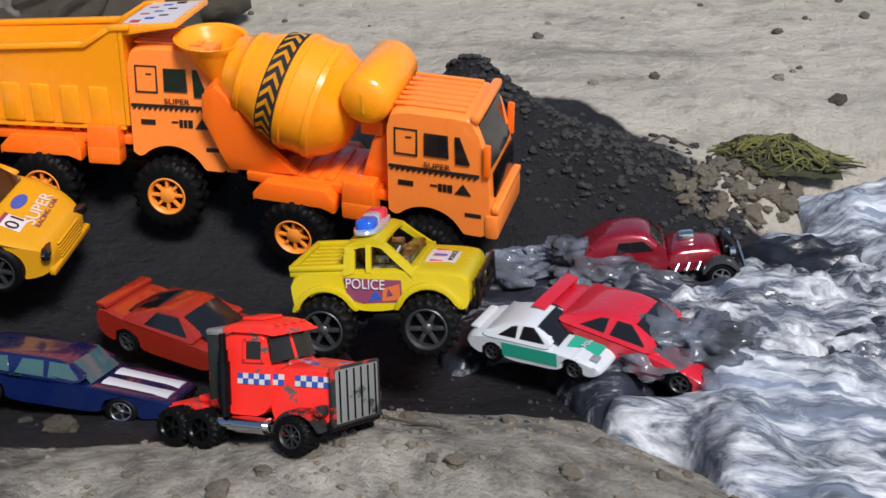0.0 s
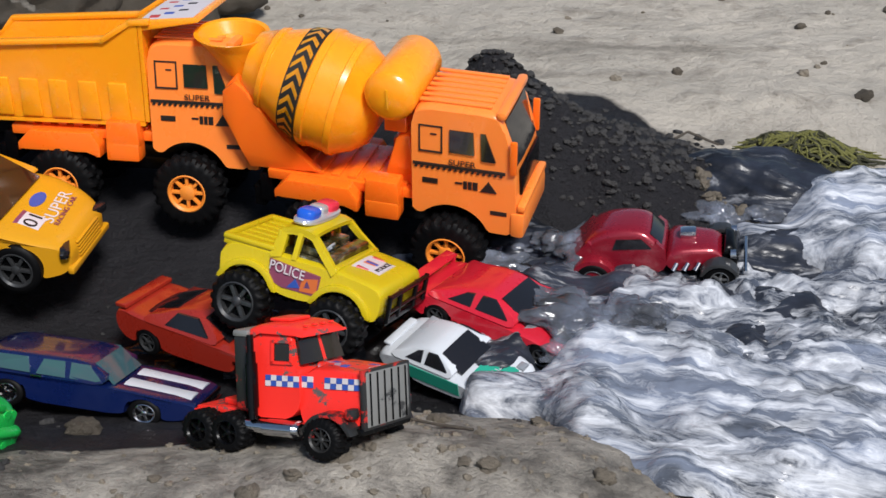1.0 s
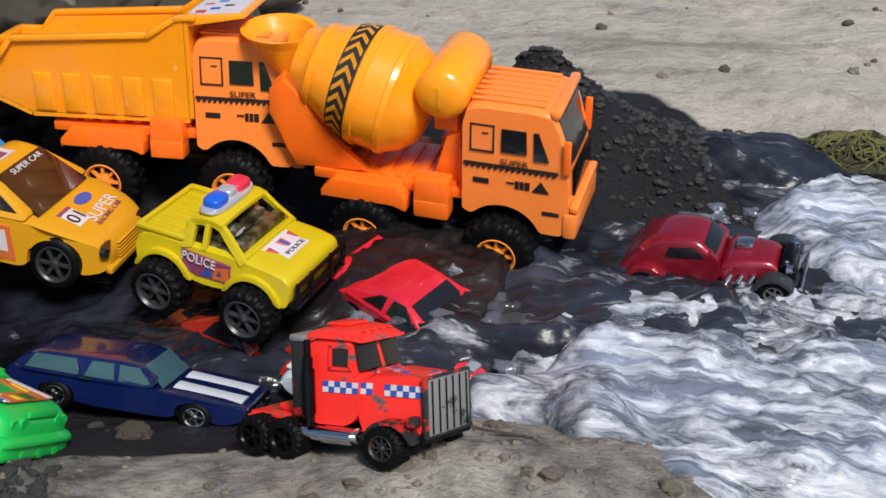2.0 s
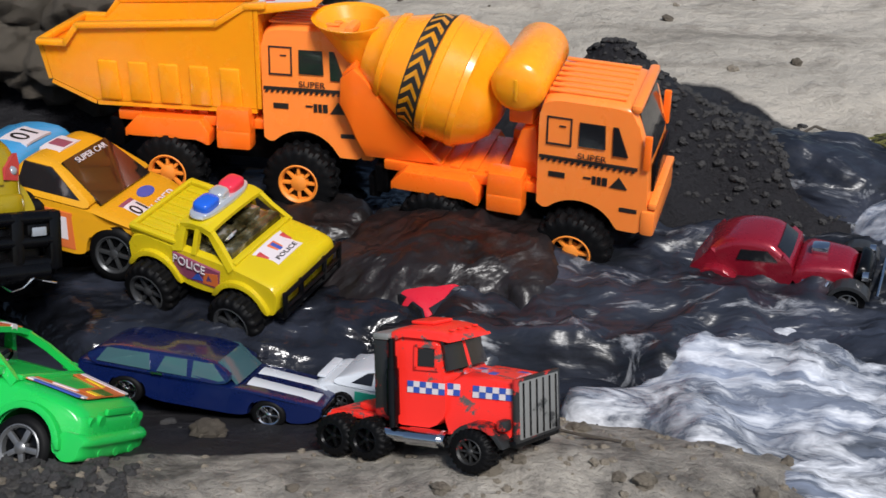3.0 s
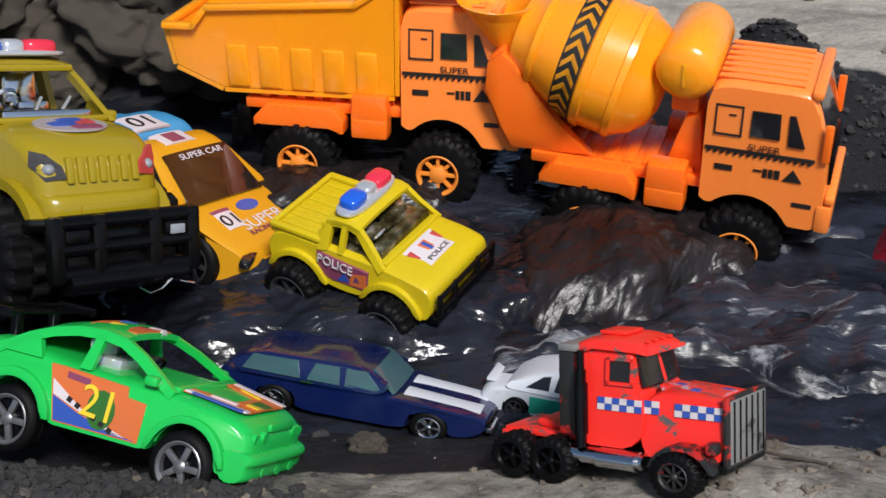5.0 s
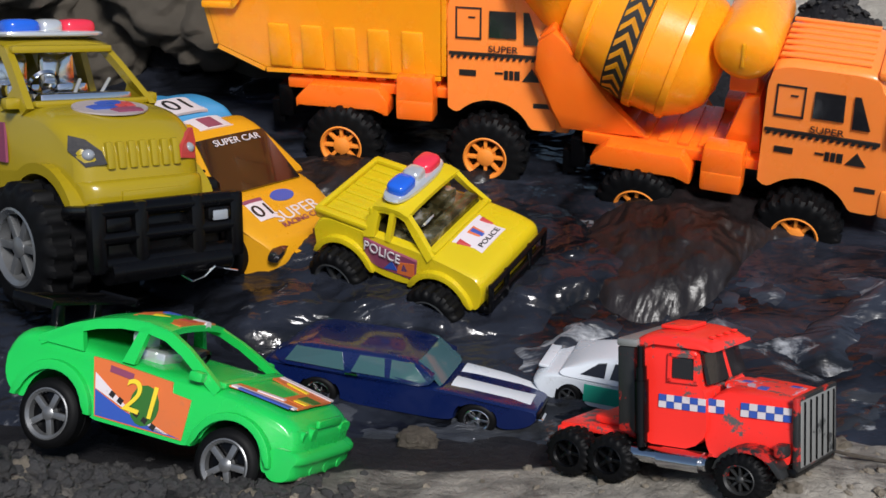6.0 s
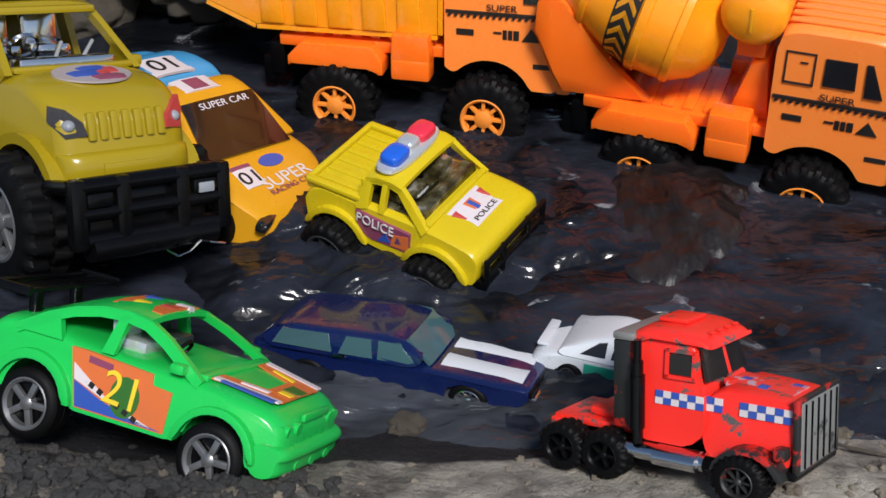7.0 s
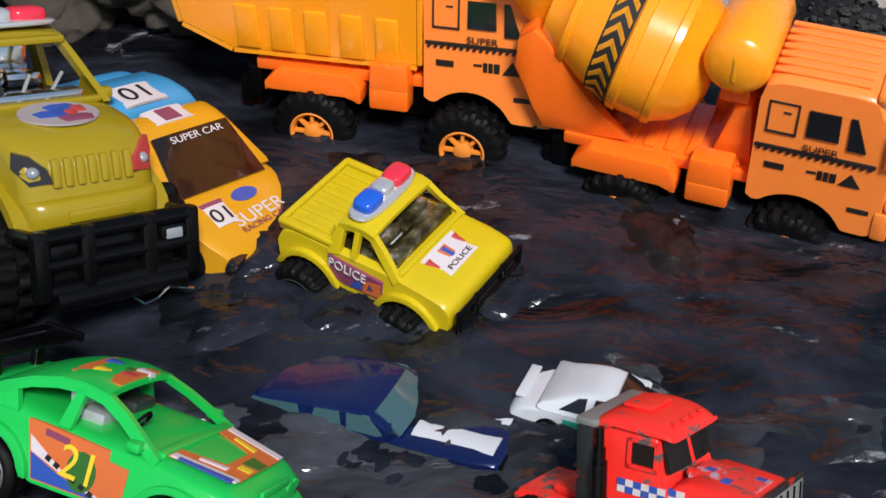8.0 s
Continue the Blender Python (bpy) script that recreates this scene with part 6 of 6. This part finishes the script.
def sheet(sx, sy, drop, wob, seed, waves):
    """The height of a running sheet of water that thins out at an uneven rim; waves of (fineness, height, sharpness)."""
    def top(x, y):
        e = rim_fall(x, y, sx, sy, wob, seed)
        return (e - 1) * drop - 0.12 * max(0, 0.25 - e) + e * sum(chop(x, y, k, a, seed + 2 * i, p) for i, (k, a, p) in enumerate(waves))
    return top


surge = water_piece("surge_wave", "churned dark grey surge of flood water with foam streaks", SURGE, 0.46, 0.17, sheet(0.46, 0.17, 0.026, 0.35, 2.0, ((34, 0.0060, 0.8), (95, 0.0026, 0.9), (240, 0.0009, 1))), 0.0023)
froth = water_piece("froth_patch", "grey and white froth tumbling in with the flood", FROTH, 0.30, 0.12, sheet(0.30, 0.12, 0.020, 0.45, 6.0, ((48, 0.0060, 0.8), (130, 0.0034, 0.9), (300, 0.0012, 1))), 0.0019)
near_foam = water_piece("foam_tongue", "white frothing tongue of water over the near bank", FOAM, 0.30, 0.12, sheet(0.30, 0.12, 0.016, 0.45, 9.0, ((36, 0.0036, 0.8), (110, 0.0028, 0.8), (300, 0.0010, 1))), 0.0019)
far_foam = water_piece("foam_tongue", "white frothing water running in along the mound", FOAM, 0.34, 0.13, sheet(0.34, 0.13, 0.018, 0.40, 4.0, ((30, 0.0045, 0.8), (100, 0.0026, 0.8), (300, 0.0009, 1))), 0.0021)


def swell(name, label, mat, sx, sy, h, seed):
    def top(x, y):
        e = rim_fall(x, y, sx, sy, 0.35, seed)
        d = math.hypot(x / sx, y / sy)
        return (e - 1) * 0.022 - 0.10 * max(0, 0.25 - e) + e * (h * (0.7 + 0.3 * math.cos(7 * d)) * (1 - 0.8 * d) + chop(x, y, 45, 0.0030, seed, 0.9) + chop(x, y, 120, 0.0018, seed + 2) + chop(x, y, 260, 0.0006, seed + 5))
    return water_piece(name, label, mat, sx, sy, top, 0.0020)


swells = [
    swell("water_swell", "brown boiling swell against the mixer truck", MUD_WATER, 0.15, 0.10, 0.013, 1.0),
    swell("water_swell", "brown swell breaking round the dump truck wheels", MUD_WATER, 0.15, 0.07, 0.008, 2.0),
    swell("water_swell", "grey swell rolling over the sunken red car", SURGE, 0.16, 0.08, 0.008, 3.0),
    swell("water_swell", "grey silty water lapping between wagon and semi truck", SILT, 0.42, 0.125, 0.002, 4.0),
    swell("water_swell", "dark water heaped round the yellow pickup", WATER, 0.22, 0.13, 0.003, 7.0),
    swell("water_swell", "grey surge climbing round the dark mound", SURGE, 0.12, 0.065, 0.010, 5.0),
]


def splash(label, seed, n, sx, sy, sz):
    """A burst of thrown water: rounded blobs of clear water in one rigid cluster."""
    t = thing("water_splash", label, "water")
    r = random.Random(seed)
    for i in range(n):
        bm = bmesh.new()
        bmesh.ops.create_icosphere(bm, subdivisions=4, radius=1.0)
        k = r.uniform(0.35, 1.0)
        x, y = r.uniform(-sx, sx), r.uniform(-sy, sy)
        z = sz * r.uniform(0.0, 1.0) * (1 - (x / sx) ** 2 * 0.7) - 0.002
        for v in bm.verts:
            q = 1 + 0.55 * noise.fractal(v.co * 1.5 + Vector((i * 5.3, seed, 0)), 1.0, 2.0, 3)
            v.co = Vector((x + v.co.x * q * 0.011 * k * 1.5, y + v.co.y * q * 0.010 * k, z + v.co.z * q * 0.007 * k))
        part("water_blob", bm, DROP, t, sharp=80)
    return t


splashes = [
    splash("clear water bursting over the maroon hot rod", 1, 16, 0.030, 0.016, 0.012),
    splash("clear water bursting over the red sports car", 2, 18, 0.034, 0.018, 0.010),
    splash("clear water curling round the dark mound", 3, 12, 0.030, 0.012, 0.006),
]

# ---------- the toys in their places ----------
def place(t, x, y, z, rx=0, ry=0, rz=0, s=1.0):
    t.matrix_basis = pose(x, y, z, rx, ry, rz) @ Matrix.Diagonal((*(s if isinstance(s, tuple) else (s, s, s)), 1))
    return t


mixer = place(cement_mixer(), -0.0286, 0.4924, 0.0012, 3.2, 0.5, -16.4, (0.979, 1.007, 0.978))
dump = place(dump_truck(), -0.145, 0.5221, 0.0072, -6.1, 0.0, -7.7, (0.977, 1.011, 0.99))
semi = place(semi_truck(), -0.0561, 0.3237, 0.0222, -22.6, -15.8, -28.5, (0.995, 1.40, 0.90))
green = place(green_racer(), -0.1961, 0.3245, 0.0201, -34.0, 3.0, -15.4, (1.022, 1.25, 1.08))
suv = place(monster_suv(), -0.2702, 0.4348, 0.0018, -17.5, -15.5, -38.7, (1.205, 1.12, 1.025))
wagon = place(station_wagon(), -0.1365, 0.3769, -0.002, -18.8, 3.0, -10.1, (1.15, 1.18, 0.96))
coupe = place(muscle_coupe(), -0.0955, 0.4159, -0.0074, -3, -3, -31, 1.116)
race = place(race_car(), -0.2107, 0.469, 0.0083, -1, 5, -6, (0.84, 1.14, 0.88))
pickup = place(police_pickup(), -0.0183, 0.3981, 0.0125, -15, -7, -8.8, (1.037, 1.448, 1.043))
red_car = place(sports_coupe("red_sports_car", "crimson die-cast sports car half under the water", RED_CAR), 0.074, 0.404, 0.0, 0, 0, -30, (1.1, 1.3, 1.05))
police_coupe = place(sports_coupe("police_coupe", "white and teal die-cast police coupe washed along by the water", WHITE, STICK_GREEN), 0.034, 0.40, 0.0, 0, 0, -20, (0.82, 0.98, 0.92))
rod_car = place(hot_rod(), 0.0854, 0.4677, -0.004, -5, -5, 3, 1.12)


# ---------- what moves ----------
def drift(ob, rows):
    walk(ob, [(t, pose(*v)) for t, *v in rows])


def motions():
    drift(pickup, [
        (0.0, -0.0183, 0.3981, 0.0125, -15, -7.1, -8.8), (0.5, -0.0365, 0.4060, 0.0100, -16, -2.2, -15.1), (1.0, -0.0607, 0.4141, 0.0065, -17, 4.6, -22),
        (1.2, -0.0690, 0.4170, 0.006, -14, 4.6, -22), (2.5, -0.1327, 0.4430, 0.0045, 0.4, 4.8, -22.6), (3.0, -0.1399, 0.4400, 0.0010, 2, 4.9, -24.8),
        (3.5, -0.1396, 0.4400, 0.0009, 2, 4.8, -25.4), (5.0, -0.1389, 0.4386, 0.0010, 1.7, 4.3, -25.3), (8.0, -0.1380, 0.4370, 0.0015, 0.5, 4.0, -25.3)])
    drift(race, [
        (0.0, -0.2107, 0.4690, 0.0083, -1, 5, -6), (1.2, -0.2107, 0.4690, 0.0083, -2, 5, -7), (2.5, -0.2141, 0.4720, 0.0090, -10.2, 9, -11),
        (3.5, -0.2164, 0.4700, 0.0079, -11, 8, -13), (4.5, -0.2245, 0.4715, 0.0070, -14.9, 11, -23), (6.5, -0.2285, 0.4650, 0.0090, -17.6, 11.8, -30.4), (8.0, -0.2285, 0.4650, 0.0097, -17.6, 11.8, -30.4)])
    drift(red_car, [
        (0.0, 0.074, 0.404, 0.000, -4, 4, -30), (0.5, 0.043, 0.410, 0.001, -6, 2, -30), (1.0, 0.015, 0.421, 0.000, -4, 3, -32), (1.2, 0.008, 0.424, -0.001, 0, 5, -33),
        (2.5, -0.055, 0.432, -0.006, 6, 10, -42), (3.5, -0.058, 0.434, -0.011, 6, 12, -46), (5.0, -0.058, 0.435, -0.015, 4, 8, -48), (8.0, -0.058, 0.435, -0.017, 2, 4, -48)])
    drift(police_coupe, [
        (0.0, 0.040, 0.404, 0.000, 0, -6, -30), (0.5, 0.014, 0.402, 0.000, 8, -8, -40), (1.0, -0.004, 0.396, -0.004, 8, -3, -38), (1.2, -0.011, 0.394, -0.005, 7, -2, -36),
        (2.5, -0.073, 0.382, -0.007, -12, 0, -18), (3.5, -0.069, 0.380, -0.006, -14, 0, -14), (4.5, -0.068, 0.380, -0.005, -14, 0, -14), (6.5, -0.068, 0.377, 0.0015, -14, 0, -14), (7.0, -0.067, 0.3765, 0.0025, -14, 0, -14), (8.0, -0.064, 0.375, 0.0085, -12, 0, -14)])
    drift(rod_car, [
        (0.0, 0.0874, 0.4637, -0.003, -5.8, -8, -4), (0.5, 0.080, 0.464, -0.001, -2, -7, -8), (1.0, 0.076, 0.462, 0.001, 2, -8, -12), (1.2, 0.077, 0.462, 0.001, 3, -8, -14),
        (2.5, 0.076, 0.456, 0.000, 5, -9, -22), (3.5, 0.072, 0.460, -0.003, 4, -6, -22), (4.5, 0.072, 0.460, -0.005, 3, -4, -22), (8.0, 0.072, 0.460, -0.006, 3, -4, -22)])
    drift(coupe, [
        (0.0, -0.0955, 0.4159, -0.0074, -3, -3, -31), (0.5, -0.0955, 0.4159, -0.0074, -3, -3, -31), (1.2, -0.0965, 0.4160, -0.0085, -3, -3, -31),
        (2.5, -0.105, 0.430, -0.022, -2, 0, -34), (8.0, -0.105, 0.430, -0.024, -2, 0, -34)])
    drift(wagon, [
        (0.0, -0.1365, 0.3769, -0.002, -18.8, 3, -10.1), (4.5, -0.1365, 0.3769, -0.002, -18.8, 3, -10.1), (6.5, -0.1365, 0.3765, -0.0002, -16, -1, -12), (7.0, -0.1355, 0.3755, 0.0012, -14, -3, -13), (7.5, -0.134, 0.374, 0.0010, -11, -5, -14), (8.0, -0.1320, 0.3720, 0.0028, -8, -7, -15)])
    drift(pool, [
        (0.0, 0.60, 0.43, -0.032), (0.5, 0.50, 0.43, -0.026), (1.2, 0.38, 0.43, -0.017, 1), (2.5, 0.32, 0.43, -0.003, 2.5), (3.5, 0.30, 0.43, 0.002, 4), (4.5, 0.285, 0.43, 0.006, 4), (5.2, 0.275, 0.43, 0.008, 4),
        (6.5, 0.255, 0.43, 0.012, 3), (7.0, 0.245, 0.43, 0.0142, 2.5), (7.5, 0.235, 0.43, 0.0165, 1.8), (8.0, 0.225, 0.43, 0.0188, 1)])
    drift(surge, [
        (0.0, 0.190, 0.432, 0.007, 0, 0, -4), (0.5, 0.165, 0.432, 0.008, 0, 0, -4), (1.2, 0.125, 0.436, 0.009, 0, 0, -3), (2.5, 0.065, 0.440, 0.010, 0, 0, -2), (3.5, 0.055, 0.440, 0.009, 0, 0, 0),
        (5.0, 0.040, 0.440, 0.008, 0, 0, 0), (6.5, 0.020, 0.440, 0.008, 0, 0, 2), (8.0, 0.000, 0.440, 0.012, 0, 0, 2)])
    drift(froth, [
        (0.0, 0.195, 0.415, 0.012, 0, 0, -12), (0.5, 0.165, 0.412, 0.012, 0, 0, -12), (1.2, 0.130, 0.408, 0.012, 0, 0, -10), (2.5, 0.115, 0.405, 0.006, 0, 0, -8), (3.5, 0.13, 0.400, -0.004, 0, 0, -8), (4.5, 0.15, 0.40, -0.014, 0, 0, -8), (8.0, 0.2, 0.40, -0.03, 0, 0, -8)])
    drift(near_foam, [
        (0.0, 0.200, 0.335, 0.014, -5, 0, -20), (0.5, 0.165, 0.342, 0.016, -5, 0, -20), (1.2, 0.132, 0.345, 0.019, -5, 0, -20), (2.5, 0.120, 0.350, 0.017, -5, 0, -18), (3.5, 0.145, 0.350, 0.013, -4, 0, -16),
        (4.5, 0.185, 0.350, 0.009, -3, 0, -12), (6.5, 0.23, 0.350, -0.002, 0, 0, -8), (8.0, 0.25, 0.350, -0.010, 0, 0, -8)])
    drift(far_foam, [
        (0.0, 0.290, 0.470, 0.016, 2, 0, -10), (0.5, 0.282, 0.468, 0.018, 2, 0, -10), (1.2, 0.255, 0.470, 0.022, 2, 0, -8), (2.5, 0.222, 0.464, 0.021, 2, 0, -6), (3.5, 0.262, 0.464, 0.012, 0, 0, -4), (4.5, 0.30, 0.464, 0.003, 0, 0, -4), (8.0, 0.34, 0.470, -0.008, 0, 0, -4)])
    drift(swells[0], [
        (0.0, 0.05, 0.450, -0.030), (1.2, 0.0, 0.455, -0.002, 0, 0, 10), (2.5, -0.055, 0.462, 0.009, 0, 0, 20), (3.5, -0.053, 0.463, 0.012, 0, 0, 35), (4.5, -0.048, 0.463, 0.012, 0, 0, 50),
        (6.5, -0.050, 0.460, 0.008, 0, 0, 80), (8.0, -0.055, 0.460, 0.009, 0, 0, 100)])
    drift(swells[1], [
        (0.0, 0.0, 0.43, -0.030), (1.2, -0.03, 0.440, -0.010), (2.5, -0.11, 0.465, 0.002, 0, 0, 10), (3.5, -0.155, 0.492, 0.012, 0, 0, 5), (5.2, -0.165, 0.495, 0.015, 0, 0, 0), (6.5, -0.165, 0.492, 0.010, 0, 0, -5), (8.0, -0.150, 0.490, 0.012, 0, 0, -10)])
    drift(swells[2], [
        (0.0, 0.10, 0.42, -0.030), (1.2, 0.04, 0.425, -0.006), (2.5, -0.01, 0.425, -0.001, 0, 0, 10), (3.5, -0.015, 0.425, 0.000, 0, 0, 15), (5.0, -0.025, 0.425, 0.001, 0, 0, 20), (8.0, -0.04, 0.425, 0.004, 0, 0, 30)])
    drift(swells[3], [
        (0.0, -0.10, 0.36, -0.035), (2.5, -0.10, 0.365, -0.024), (4.5, -0.10, 0.365, -0.010), (5.2, -0.10, 0.362, -0.003), (6.5, -0.08, 0.356, 0.0075, 0, 0, 3), (7.0, -0.08, 0.355, 0.0100, 0, 0, 4), (7.5, -0.08, 0.354, 0.0130, 0, 0, 5), (8.0, -0.08, 0.353, 0.0165, 0, 0, 6)])
    drift(swells[4], [
        (0.0, -0.05, 0.43, -0.030), (1.2, -0.08, 0.432, -0.016), (2.5, -0.125, 0.438, 0.002), (3.5, -0.140, 0.438, 0.009, 0, 0, 3), (5.0, -0.145, 0.438, 0.012, 0, 0, 6), (6.5, -0.145, 0.436, 0.014, 0, 0, 8), (8.0, -0.145, 0.434, 0.017, 0, 0, 10)])
    drift(swells[5], [
        (0.0, 0.17, 0.51, -0.020), (0.5, 0.15, 0.515, -0.004, 8), (1.2, 0.116, 0.520, 0.018, 12, 0, -15), (2.5, 0.098, 0.521, 0.021, 14, 0, -20), (4.0, 0.09, 0.515, 0.014, 12, 0, -25), (8.0, 0.09, 0.505, -0.006, 6, 0, -25)])

    drift(splashes[0], [
        (0.0, 0.058, 0.462, 0.004), (0.5, 0.050, 0.462, 0.004, 0, 0, 5), (1.2, 0.038, 0.468, 0.003, 0, 0, 10), (2.5, -0.02, 0.465, -0.010, 0, 0, 20), (3.5, -0.03, 0.465, -0.03, 0, 0, 25), (8.0, -0.03, 0.465, -0.04, 0, 0, 25)])
    drift(splashes[1], [
        (0.0, 0.082, 0.398, 0.006, 0, 0, -10), (0.5, 0.062, 0.402, 0.007, 0, 0, -8), (1.2, 0.028, 0.410, 0.004, 0, 0, 0), (2.5, -0.045, 0.425, -0.008, 0, 0, 10), (3.5, -0.04, 0.43, -0.02, 0, 0, 15), (8.0, -0.04, 0.43, -0.04, 0, 0, 15)])
    drift(splashes[2], [
        (0.0, 0.19, 0.49, -0.01), (0.5, 0.165, 0.495, 0.000, 0, 0, -10), (1.2, 0.125, 0.505, 0.008, 0, 0, -14), (2.5, 0.11, 0.503, 0.006, 0, 0, -18), (4.0, 0.11, 0.50, -0.006, 0, 0, -20), (8.0, 0.11, 0.50, -0.03, 0, 0, -20)])


motions()
